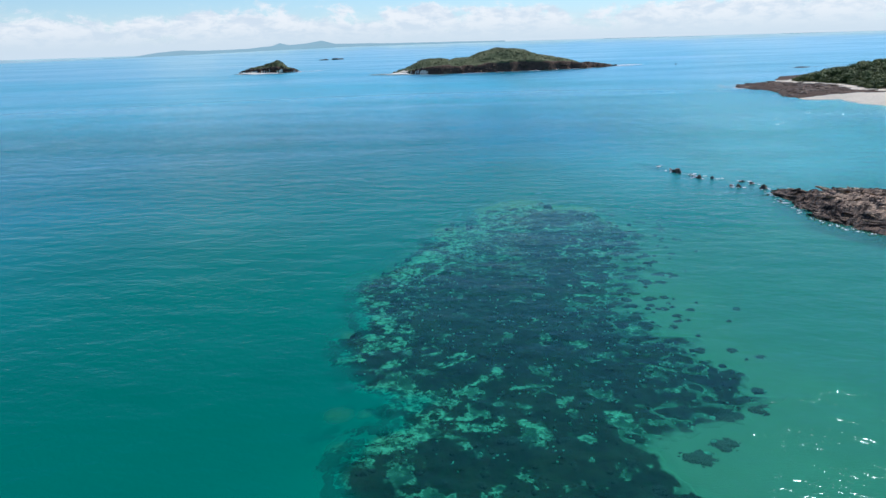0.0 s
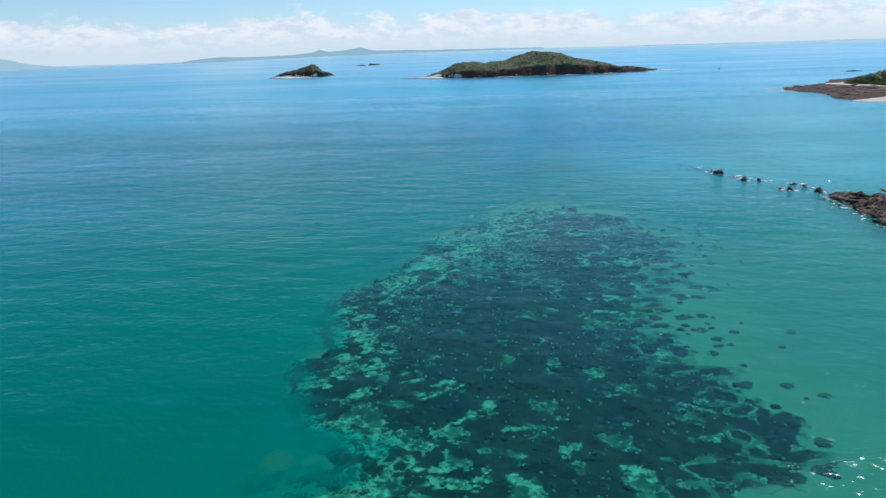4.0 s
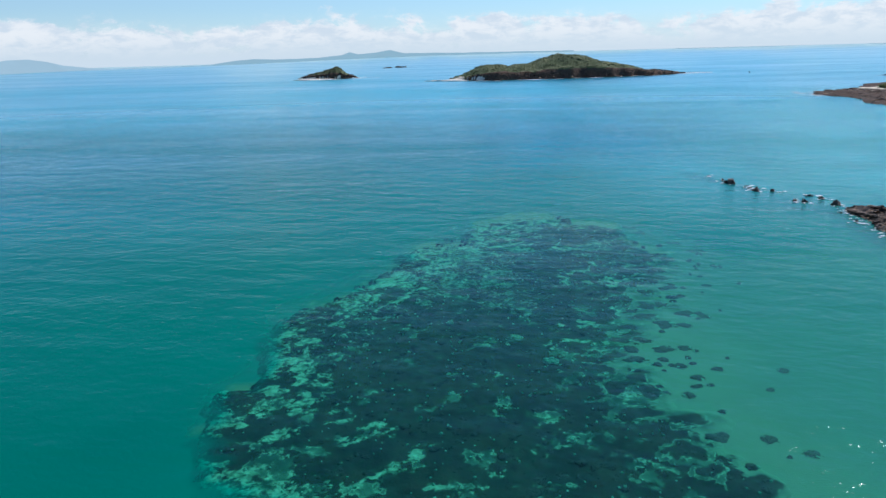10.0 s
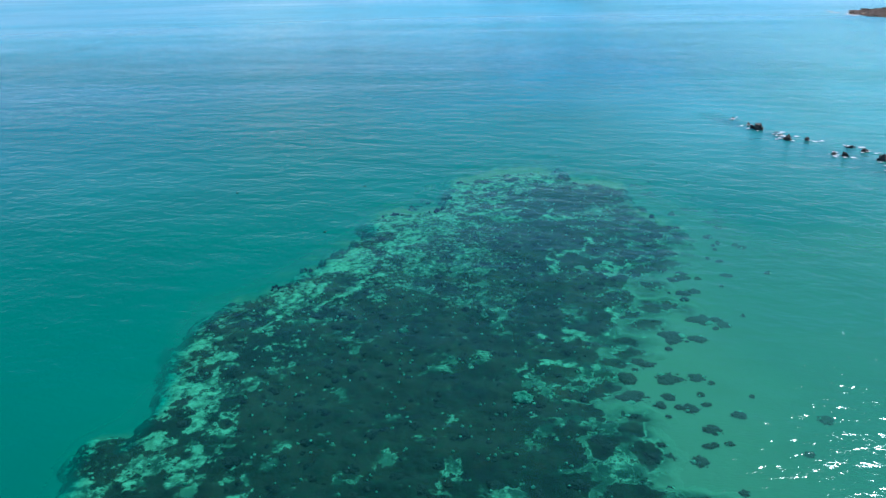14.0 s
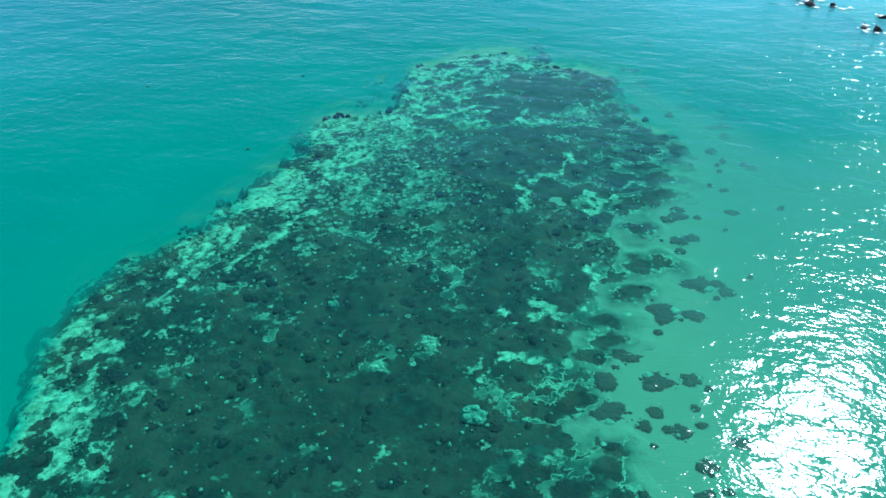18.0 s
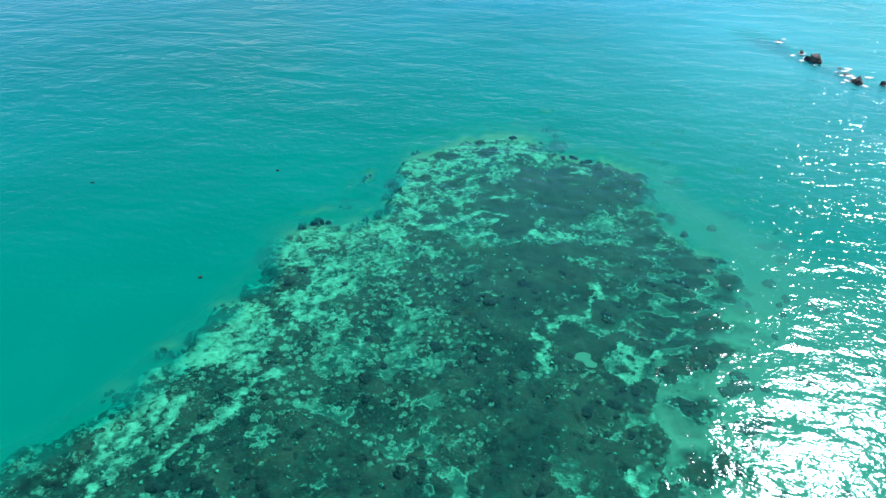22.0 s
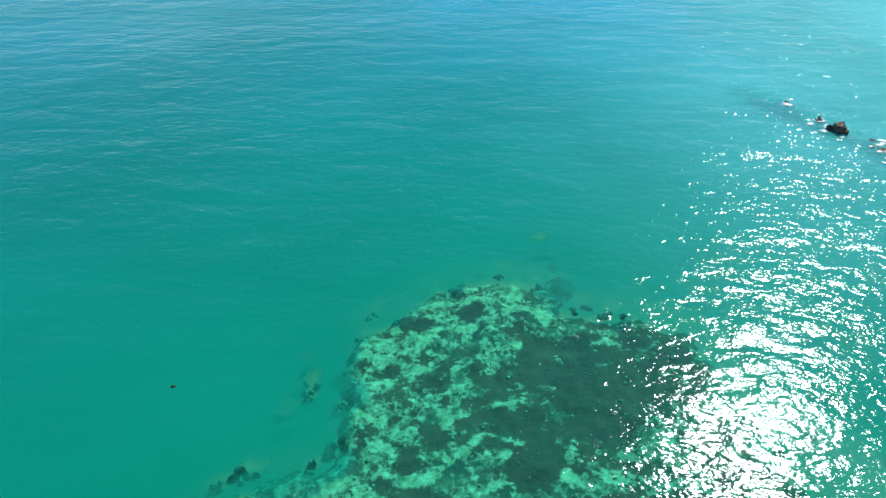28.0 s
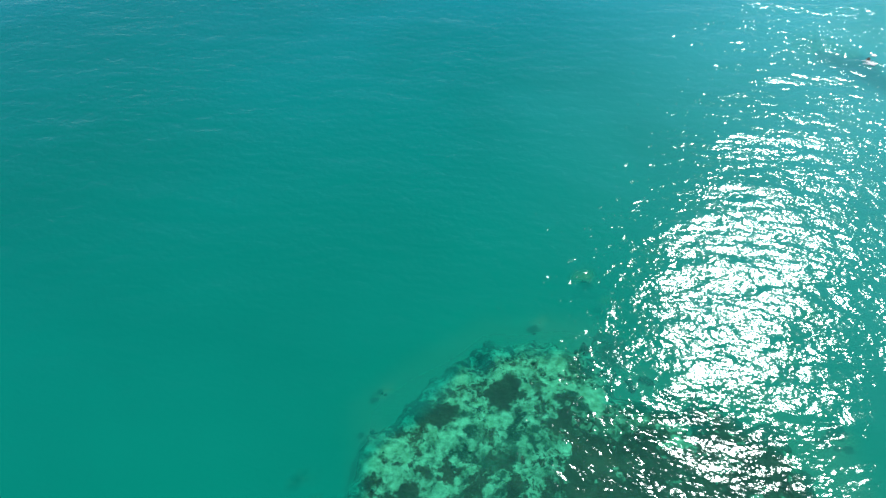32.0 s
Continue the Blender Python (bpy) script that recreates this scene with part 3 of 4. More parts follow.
def reef_fields(x, y):
    """How far inside the reef a place lies, how surely dark weed covers it, and how bleached the rest is."""
    d = inside_by(x, y, REEF_RING)
    left = to_lines(x, y, [LEFT_RIM])
    warp = (soft_noise(x, y, 5.0, 11, 3) - 0.5) * 5.0 + (soft_noise(x, y, 1.6, 12, 2) - 0.5) * 1.6
    d = d + warp * (0.55 + 0.4 * step(left, 2, 14)) + (soft_noise(x, y, 2.2, 13, 3, 0.6) - 0.5) * 3.5
    wx = x + (soft_noise(x, y, 2.4, 21, 4, 0.6) - 0.5) * 2.6
    wy = y + (soft_noise(x, y, 2.4, 25, 4, 0.6) - 0.5) * 2.6
    lobes = in_spots(wx, wy, LOBES + FAR_LOBES)
    d = np.maximum(d, np.minimum(lobes + 0.4, 2.0))
    end = step(y, 103, 111)
    rim = np.exp(-((left / 6.5) ** 2))
    middle = step(y, 82, 98) * step(x, 20, 9) * (1 - end)
    level = 0.32 + 0.105 * rim + 0.085 * middle + 0.15 * end
    close_by = rim * step(y, 86, 70)
    level = level + 0.065 * close_by
    weed = (soft_noise(x, y, 2.2, 63, 4, 0.7) - level) * 7.0
    beds = in_spots(wx, wy, BEDS)
    weed = np.maximum(weed * (1 - 0.4 * end), np.minimum(beds * 1.7, 1.3))
    weed = np.where(lobes > -0.55, np.maximum(np.minimum(weed, lobes * 2.2), lobes * 2.2), weed)
    sand = np.maximum(in_spots(wx, wy, POCKETS), in_spots(wx, wy, NEAR_POCKETS) - 0.22)
    sand = np.where(lobes > -0.1, -1.0, sand)
    weed = np.minimum(weed, -sand * 1.3 + 0.15)
    ridge = to_lines(wx, wy, END_RIDGES + BODY_RIDGES + NEAR_RIDGES)
    thick = -0.1 + 0.7 * soft_noise(x, y, 1.8, 67, 2)
    weed = np.minimum(weed, (ridge - thick) * 1.8)
    drop = seaward(x, y)
    weed = np.minimum(weed, (d - 0.1 + 1.7 * drop) * 1.6)
    # pale tone cut at the near end, for its dimming at low view angles
    pale = 0.1 - 0.2 * step(y, 68, 56) + 0.42 * rim + 0.3 * close_by + 0.3 * middle + 0.19 * end
    pale = np.maximum(pale, step(ridge, thick + 0.45, thick - 0.15) * 0.8)
    pale = np.maximum(pale, 0.38 * step(sand, -0.1, 0.3))
    pale = pale * step(d, -0.9 - 0.7 * drop, 0.3)
    speck = np.clip(0.25 - 0.35 * step(y, 72, 58) + 0.9 * middle + 0.35 * rim + 0.2 * step(y, 66, 92) - 0.4 * end * step(beds, -0.2, 0.3), 0, 1)
    return d, weed, pale, speck


# coral that stands off the reef's outer edge: x, y, reach
PALE_PATCHES = [(4.9, 120.2, 0.9), (7.8, 114.6, 0.9), (2.2, 113.3, 0.8), (2.3, 110.3, 1.1), (5.1, 118.8, 0.8), (23.1, 135.7, 1.1), (7.4, 118.0, 0.6), (-2.3, 99.7, 0.9), (-0.6, 100.1, 1.0), (1.3, 102.9, 0.9), (-2.9, 95.4, 0.8), (0.8, 112.5, 0.6), (6.1, 113.3, 0.5), (22.0, 130.0, 0.5), (-4.6, 95.3, 0.8)]
DARK_PATCHES = [(3.8, 118.0, 0.8), (3.7, 116.6, 0.6), (0.0, 109.2, 1.2), (4.5, 109.6, 0.9), (4.6, 122.4, 0.6), (24.8, 127.1, 0.8), (27.0, 126.2, 0.9), (8.6, 124.6, 0.7), (8.9, 127.5, 0.5), (34.0, 127.8, 1.1), (34.6, 122.5, 1.2), (38.7, 116.4, 1.2), (37.2, 131.0, 1.1), (41.0, 122.5, 1.2), (43.5, 128.0, 1.0), (40.5, 111.5, 1.1), (45.0, 118.0, 0.9), (23.8, 133.4, 0.5), (19.4, 132.0, 0.5),
                (-6.3, 91.3, 0.8), (-9.2, 48.3, 1.9), (-4.8, 48.5, 1.6), (-6.8, 48.2, 0.9), (-8.4, 43.0, 1.0), (-5.6, 54.3, 0.7), (-10.5, 59.0, 1.0), (-8.2, 62.2, 1.0), (-3.2, 51.0, 0.6)]
OUTLIERS = PALE_PATCHES + DARK_PATCHES


def seaward(x, y):
    """Where the bed falls away: 1 on the reef's outer sides, 0 on the sandy inner side."""
    mid = np.interp(y, [40, 80, 110, 128], [8, 8, 14, 20])
    soft = 3 + 0.35 * np.maximum(42 - y, 0)
    return np.maximum(step(x - mid + (soft_noise(x, y, 20, 19, 2) - 0.5) * 2 * soft, soft, -soft), step(y + (soft_noise(x, y, 14, 18, 3) - 0.5) * 16, 92, 138) * step(x, 72, 40))


def bottom(x, y):
    """The sea bed beside the reef."""
    d = inside_by(x, y, REEF_RING)
    side = seaward(x, y)
    deep = side * step(-d, 0.0, 9.0)
    deep = np.maximum(deep, 0.3 * step(y, 80, 112) * step(-d, 2, 14))
    shelf = -1.5 - 0.6 * side - 0.9 * deep - 0.0011 * np.maximum(np.hypot(x - 20, y - 80) - 120, 0)
    near = step(y + (soft_noise(x, y, 7, 43, 3) - 0.5) * 14, 58, 36) * step(x + (soft_noise(x, y, 8, 44, 3) - 0.5) * 14, 25, 40)
    return np.maximum(shelf + 0.6 * near, -9) + 0.25 * (soft_noise(x, y, 9.0, 41, 3) - 0.5), d


def graded(lo, hi, fine, far, grow=1.09):
    mid = list(np.arange(lo, hi + 1e-6, fine))
    for sign in (-1, 1):
        at, gap = (mid[0] if sign < 0 else mid[-1]), fine
        while abs(at) < far:
            gap *= grow
            at += sign * gap
            mid = [at] + mid if sign < 0 else mid + [at]
    return np.array(mid)


REACH = 4800.0


def sheet(fine):
    x, y = np.meshgrid(graded(-70, 110, fine, REACH), graded(10, 190, fine, REACH))
    r = np.hypot(x, y)
    k = np.where(r > REACH, REACH / np.maximum(r, 1), 1.0)
    return x * k, y * k, x.shape


# ---- the sea ----
sx, sy, shape = sheet(0.75)
bed, reef_d = bottom(sx, sy)
outer = seaward(sx, sy)
depth = -bed + 3.4 * outer * step(-reef_d, -1.0, 7.0) - 0.2 * (1 - outer) * step(-reef_d, 9, 2)  # how murky the water stands, as a depth
near_reef = (sx > -25) & (sx < 50) & (sy > 20) & (sy < 145)
reef_d[near_reef] = reef_fields(sx[near_reef] + 0.05 * (sx[near_reef] - 18), sy[near_reef] + 1.2)[0]
over_reef = step(reef_d + (soft_noise(sx, sy, 3.0, 17, 2) - 0.5) * 2.5 * outer, -0.7 - 0.6 * outer, 0.6 + 0.4 * outer)
depth = depth * (1 - over_reef) + 1.06 * over_reef
depth = depth + 0.45 * (1 - outer) * (1 - over_reef) * step(sx, 28.5, 40)
shoal = step(depth, 3.2, 2.1) * (1 - 0.75 * over_reef) * (1 - 0.9 * outer)
open_spots = np.zeros_like(depth)
for px, py, r in OUTLIERS:
    near = step(np.hypot(sx - px + 0.05 * (px - 18), sy - py + 1.2), r * 1.15, r * 0.4)
    depth = depth * (1 - near) + np.minimum(depth, (1.6 if py < 65 else 2.3) if (px, py, r) in DARK_PATCHES else 1.2) * near
    open_spots = np.maximum(open_spots, near)
for (ax, ay), (ex, ey) in (((53, 165), (60.3, 147)), ((60.3, 147), (69.5, 133))):
    k = np.clip(((sx - ax) * (ex - ax) + (sy - ay) * (ey - ay)) / ((ex - ax) ** 2 + (ey - ay) ** 2), 0, 1)
    depth = np.minimum(depth, 2.3 + 2.5 * step(np.hypot(sx - ax - k * (ex - ax), sy - ay - k * (ey - ay)), 1.2, 4.5) + 9 * step(np.hypot(sx - ax - k * (ex - ax), sy - ay - k * (ey - ay)), 3.5, 9))
veil = 1 - np.exp(-0.85 * np.maximum(depth - 1.0, 0))
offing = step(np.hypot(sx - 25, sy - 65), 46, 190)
heading = np.degrees(np.arctan2(sx, sy))
lift = 24.9 * np.clip((np.hypot(sx, sy) - 2600) / (REACH - 2600), 0, 1) * step(heading, -24, -3)
wave = (soft_noise(sx * 0.4, sy, 3.6, 51, 2) - 0.5) * 0.09 * step(np.hypot(sx - 20, sy - 90), 400, 120)
sea = new("water", np_mesh("water", np.stack([sx, sy, wave + lift], -1).reshape(-1, 3), quads(*shape), WATER, {"veil": veil, "deeper": np.maximum(np.maximum(outer, step(sy, 97, 106)) * step(reef_d, 1.6 - 1.0 * step(sy, 98, 108), -0.6), step(veil, 0.2, 0.8)) * (1 - 0.65 * open_spots), "shoal": shoal, "offing": offing, "far": step(np.hypot(sx, sy), 140, 560), "dark_left": np.maximum(0.45 * step(sx + (soft_noise(sx, sy, 12, 27, 3) - 0.5) * 10, -2, -18) * step(sy + (soft_noise(sx, sy, 12, 29, 3) - 0.5) * 14, 76, 50), 0.45 * step(sx + (soft_noise(sx, sy, 20, 33, 3) - 0.5) * 24, 24, -16) * step(sy, 116, 150) * step(sy, 330, 220)), "glitter_tone": 0.85 * step(sx - 0.3 * (sy - 150) + (soft_noise(sx, sy, 60, 23, 3) - 0.5) * 60, 10, 110) * step(sy, 95, 170) * step(np.hypot(sx, sy), 900, 350), "breeze": 0.85 + 0.12 * step(sy, 66, 105) + 0.4 * step(sx, -5, -45) * step(sy, 140, 112) + 0.15 * step(sy, 112, 140) * step(np.hypot(sx, sy), 600, 200) + 1.3 * step(sy, 160, 280) * step(np.hypot(sx, sy), 1200, 600) + 0.65 * step(sx, 28, 58) * step(sy, 100, 128) * step(np.hypot(sx, sy), 400, 200)}))
sea.visible_shadow = False  # the sheet casts no shadow, so murky water leaves the bed fully lit
tagged(sea, "clear turquoise sea with fine wind ripples and sun glitter", "sea", kind="structure")
bx, by, shape = sheet(2.0)
bed, reef_d = bottom(bx, by)
ground = new("ground", np_mesh("ground", np.stack([bx, by, bed - 2.0 * step(np.hypot(bx, by), 300, 900)], -1).reshape(-1, 3), quads(*shape), SEABED))
tagged(ground, "pale sandy sea bed sloping away into deep water", "sea bed", kind="structure")

# ---- the reef ----
gx, gy = np.meshgrid(np.arange(-18, 42.01, 0.2), np.arange(24.8, 136.01, 0.2))
rd, weed_field, pale_share, speck_share = reef_fields(gx, gy)
cover = np.maximum(step(rd, -0.7, 0.5), step(seaward(gx, gy), 0.3, 0.7))
rise = step(rd, -1.5, 0.1)
rz = bottom(gx, gy)[0] * (1 - rise) - 1.62 * rise - 0.35 * step(rd, -1.0, -1.8) + 0.3 * rise + 0.5 * (soft_noise(gx, gy, 1.8, 61, 3) - 0.5) * rise
reef = tagged(new("coral_reef"), "dark weed-covered coral reef with pale sandy veins under clear water", "reef")
faces = quads(*gx.shape)
keep = (rd > -2.6).ravel()
faces = faces[keep[faces].all(1)]
under(new("reef_flat", np_mesh("reef_flat", np.stack([gx, gy, rz], -1).reshape(-1, 3), faces, REEF, {"cover": cover, "weed": np.clip(weed_field, -3, 3), "pale": pale_share, "speck": speck_share, "end_pale": step(gy + (soft_noise(gx, gy, 5, 69, 3) - 0.5) * 12, 94, 112), "near_dark": step(gy + (soft_noise(gx, gy, 9, 65, 3) - 0.5) * 20, 88, 58)})), reef)


def reef_cell(x, y):
    return int(round((y - 24.8) / 0.2)), int(round((x + 18) / 0.2))


def reef_height(x, y):
    i, j = reef_cell(x, y)
    return float(rz[min(max(i, 0), rz.shape[0] - 1), min(max(j, 0), rz.shape[1] - 1)])


HEADS = [lump((1, 1, 1), 3 + k, 0.4, 0.5, 2) for k in range(6)]
HEAD_MESH = []
for k, bm in enumerate(HEADS):
    me = bpy.data.meshes.new("coral_head")
    bm.to_mesh(me)
    me.materials.append(CORAL)
    HEAD_MESH.append(me)
HEAD_ARRAYS = [as_arrays(bm) for bm in HEADS]
spots = []
while len(spots) < 1500:
    x, y = rng.uniform(-11, 36), rng.uniform(30, 106)
    i, j = reef_cell(x, y)
    if rd[i, j] > 0.8 and weed_field[i, j] > 0.45:
        s = rng.uniform(0.15, 0.5) * (1.2 if rng.random() < 0.2 else 0.8)
        spots.append((rng.integers(6), x, y, reef_height(x, y) - 0.04, rng.uniform(0, 6.28), s, s * rng.uniform(0.1, 0.2)))
close = [s for s in spots if 62 < s[2] < 106][:300]
chosen = {id(s) for s in close}
for k, x, y, z, turn, size, tall in close:
    head = under(new("coral_head", HEAD_MESH[int(k)]), reef)
    head.matrix_local = Matrix.LocRotScale((x, y, z), Euler((0, 0, turn)), (size, size, tall))
rest = under(new("coral_cover", scatter_mesh("coral_cover", HEAD_ARRAYS, [s for s in spots if id(s) not in chosen], CORAL, True)), reef)
tagged(rest, "crowded dark coral heads", kind="stuff")


TIPS = [as_arrays(lump((1, 1, 1), 60 + k, 0.4, 0.5, 1)) for k in range(4)]
tips = []
while len(tips) < 900:
    x, y = rng.uniform(-11, 36), rng.uniform(40, 131)
    i, j = reef_cell(x, y)
    if rd[i, j] > 0.5:
        s = rng.uniform(0.05, 0.15)
        tips.append((rng.integers(4), x, y, reef_height(x, y), rng.uniform(0, 6.28), s, s))
tagged(under(new("coral_tips", scatter_mesh("coral_tips", TIPS, tips, CORAL_PALE, True)), reef), "tiny bleached coral tips", kind="stuff")
for x, y, r in ((17.4, 72.9, 0.8), (7.6, 81.9, 0.4)):
    ob = tagged(new("plate_coral"), "round yellowish plate coral on the dark reef", "coral")
    ob.location = (x, y, reef_height(x, y))
    part("plate", lump((r, r * 0.85, 0.14), int(x * 10), 0.4, 0.35, 3), CORAL_PALE, ob)
    for k in range(5):
        bm = lump((r * 0.3, r * 0.3, 0.12), 77 + k, 0.4, 0.4, 2)
        bmesh.ops.translate(bm, verts=bm.verts[:], vec=(math.cos(k * 1.3) * r * 0.6, math.sin(k * 1.3) * r * 0.5, 0.12))
        part("knob", bm, CORAL_PALE, ob)


def ragged_head(wide, deep, tall, seed, cuts=4):
    """A low coral head with a frayed outline, its foot at z = 0."""
    bm = bmesh.new()
    bmesh.ops.create_icosphere(bm, subdivisions=cuts, radius=1.0)
    off = Vector((seed * 5.17, seed * 2.73, seed * 1.31))
    for v in bm.verts:
        d = v.co.normalized()
        flat = Vector((d.x, d.y, 0.3 * d.z))
        k = 0.95 + 0.42 * noise.noise(flat * 1.7 + off) + 0.34 * noise.noise(flat * 4.5 + off) + 0.3 * noise.noise(flat * 10.0 + off)
        v.co = Vector((d.x * wide * k, d.y * deep * k, (max(d.z, -0.25) + 0.25 * noise.noise(d * 6.0 + off)) * tall))
    for f in bm.faces:
        f.smooth = True
    return bm


def crumbs(wide, deep, tall, seed, count):
    """Small bits of coral strewn round a head."""
    r = random.Random(seed)
    bits = []
    for k in range(count):
        a, far, s = r.uniform(0, 6.28), r.uniform(0.75, 1.35), r.uniform(0.08, 0.2) * (wide + deep) * 0.5
        bits.append((lump((s, s * r.uniform(0.5, 1.0), s * 0.4), seed + k, 0.4, 0.5, 1), Matrix.Translation((math.cos(a) * wide * far, math.sin(a) * deep * far, 0.05))))
    return joined(bits)


def bommie(x, y, wide, deep, seed, label):
    """A coral head that stands alone on the sand, with a pale skirt."""
    ob = tagged(new("coral_bommie"), label, "coral", "coral bommies beside the reef")
    z = float(bottom(np.array([x]), np.array([y]))[0][0])
    ob.location = (x, y, z - 0.06)
    tall = max(0.25, min(-z - 1.3, 0.5))
    wide, deep = wide * 0.92, deep * 0.92
    part("coral_head", ragged_head(wide, deep, tall, seed), CORAL, ob)
    part("coral_crumbs", crumbs(wide, deep, tall, seed + 7, 12), CORAL, ob)
    for k in range(3):
        a = seed * 1.7 + k * 2.1
        bm = ragged_head(wide * 0.42, deep * 0.42, tall * 0.8, seed + 31 + k, 3)
        bmesh.ops.translate(bm, verts=bm.verts[:], vec=(math.cos(a) * wide * 0.75, math.sin(a) * deep * 0.75, 0))
        part("coral_lobe", bm, CORAL if k else CORAL_PALE, ob, "" if k else "pale bleached lobe")
    return ob


BOMMIES = [(29.5, 82.4, 1.5), (28.1, 76.1, 1.2), (26.3, 78.3, 1.3), (32.6, 85.7, 1.4), (31.6, 82.3, 0.9), (28.9, 87.2, 1.3), (30.6, 87.6, 1.3), (29.2, 92.0, 1.6), (32.4, 90.9, 0.9),
           (25.0, 76.0, 1.2), (24.9, 73.6, 1.5), (30.2, 76.4, 0.8), (33.0, 94.4, 1.0), (26.0, 47.4, 2.0), (29.5, 48.6, 1.5),
           (21.6, 41.1, 1.6), (24.2, 42.8, 1.4), (28.3, 60.3, 1.1), (30.9, 51.5, 1.0)]
for n, (x, y, r) in enumerate(BOMMIES):
    bommie(x, y, r * 0.85, r * 0.68, 100 + n, "round dark coral head standing alone on pale sand")
for n in range(64):
    y = rng.uniform(46, 114)
    x = np.interp(y, [45, 62, 75, 90, 105, 120], [27, 26, 25.5, 28.5, 34, 33]) + rng.uniform(-0.8, 2.8)
    r = rng.uniform(0.22, 0.65)
    bommie(float(x), float(y), r, r * rng.uniform(0.7, 1.0), 600 + n, "dark weedy coral clump at the reef's sandy margin")
for n in range(46):
    y = rng.uniform(50, 122)
    x = np.interp(y, [45, 62, 75, 90, 105, 120], [29, 28, 29, 32, 38, 40]) + abs(rng.normal(0, 3.6))
    r = rng.uniform(0.2, 0.6)
    bommie(float(x), float(y), r, r * rng.uniform(0.6, 1.0), 200 + n, "small dark coral clump on the sandy bed")
for n, (x, y, r) in enumerate(OUTLIERS):
    dim = (x, y, r) in DARK_PATCHES
    ob = tagged(new("coral_patch"), "dark weedy coral patch off the reef's edge" if dim else "low pale coral patch on deeper sand", "coral", "coral patches off the reef")
    ob.location = (x, y, float(bottom(np.array([x]), np.array([y]))[0][0]) - 0.05)
    tall = 0.3 if dim else min(max(-ob.location.z - 1.6, 0.3), 0.6)
    pick = random.Random(300 + n)
    for k in range(4 + int(6 * r)):
        a, far, s = pick.uniform(0, 6.28), r * math.sqrt(pick.random()), r * pick.uniform(0.16, 0.42)
        shade = CORAL if dim or pick.random() < 0.4 else CORAL_PALE
        part("coral_lobe", ragged_head(s, s * pick.uniform(0.6, 1.0), tall * pick.uniform(0.6, 1.0), 320 + n * 17 + k, 3), shade, ob).location = (math.cos(a) * far, math.sin(a) * far * 0.85, 0)


# ---- rocks of the spit ----
def boulder(x, y, wide, deep, tall, turn, seed, label="dark wet boulder standing out of the sea"):
    ob = tagged(new("boulder"), label, "rock", "boulders of the drowned spit")
    ob.matrix_basis = pose(x, y, -0.5, 0, 0, turn)
    part("stone", shard((wide, deep, tall + 0.5), seed, 26), BOULDER, ob)
    for k in range(2):
        a = seed * 2.3 + k * 2.6
        bm = shard((wide * 0.6, deep * 0.5, tall * 0.45 + 0.45), seed + 60 + k, 16)
        bmesh.ops.translate(bm, verts=bm.verts[:], vec=(math.cos(a) * wide * 0.8, math.sin(a) * deep * 0.8, 0))
        part("stone", bm, BOULDER, ob)
    return ob


SPIT = [(56.3, 161.5, 0.6, 0.4), (57.4, 156.0, 0.7, 0.5), (58.0, 153.2, 1.5, 1.6), (60.3, 150.6, 0.7, 0.5), (60.0, 148.0, 1.3, 0.35), (60.3, 145.4, 1.4, 1.1), (63.0, 144.8, 0.9, 0.6),
        (63.6, 136.0, 0.9, 0.45), (64.6, 135.0, 1.0, 0.7), (67.5, 140.0, 1.1, 0.7), (68.6, 137.6, 1.3, 0.5), (69.5, 134.8, 0.8, 0.4), (68.9, 132.6, 1.5, 0.9), (66.8, 126.6, 0.7, 0.4), (66.4, 120.5, 0.6, 0.4)]
for n, (x, y, r, h) in enumerate(SPIT):
    boulder(x, y, r * 0.72, r * 0.62, h * 1.05, 25 + 37 * n % 90, 400 + n)


def foam_patches(spots, label, thick=0.95):
    """Loose patches of foam: x, y, reach."""
    verts, faces, rim = [], [], []
    for k, (x, y, r) in enumerate(spots):
        base = len(verts)
        verts.append((x, y, 0.11 + 0.002 * (k % 9)))
        rim.append(thick)
        for ring_, (far, value) in enumerate(((0.5, thick * 0.65), (1.0, 0.0))):
            for j in range(14):
                a = j / 14 * 2 * math.pi
                d = r * far * (0.75 + 0.6 * noise.noise((x + math.cos(a), y + math.sin(a), k)))
                verts.append((x + math.cos(a) * d * 1.2, y + math.sin(a) * d, 0.11 + 0.002 * (k % 9)))
                rim.append(value)
        for j in range(14):
            n1 = (j + 1) % 14
            faces.append((base, base + 1 + j, base + 1 + n1, base + 1 + n1))
            faces.append((base + 1 + j, base + 15 + j, base + 15 + n1, base + 1 + n1))
    faces = [f[:3] if f[2] == f[3] else f for f in faces]
    me = bpy.data.meshes.new("foam")
    me.from_pydata(verts, [], faces)
    me.attributes.new("rim", "FLOAT", "POINT").data.foreach_set("value", rim)
    me.materials.append(FOAM)
    return tagged(new("foam", me), label, "foam", kind="stuff")


foam_patches([(x + rng.normal(0, 0.8), y - 0.3 + rng.normal(0, 1.0), rng.uniform(0.5, 1.3)) for x, y, r, h in SPIT for _ in range(4)], "white foam washing round the spit's boulders", 1.05)
SPINE = [(53, 165), (56.3, 161.5), (58, 153), (60.3, 147), (63, 142), (66, 137.5), (69.5, 133)]
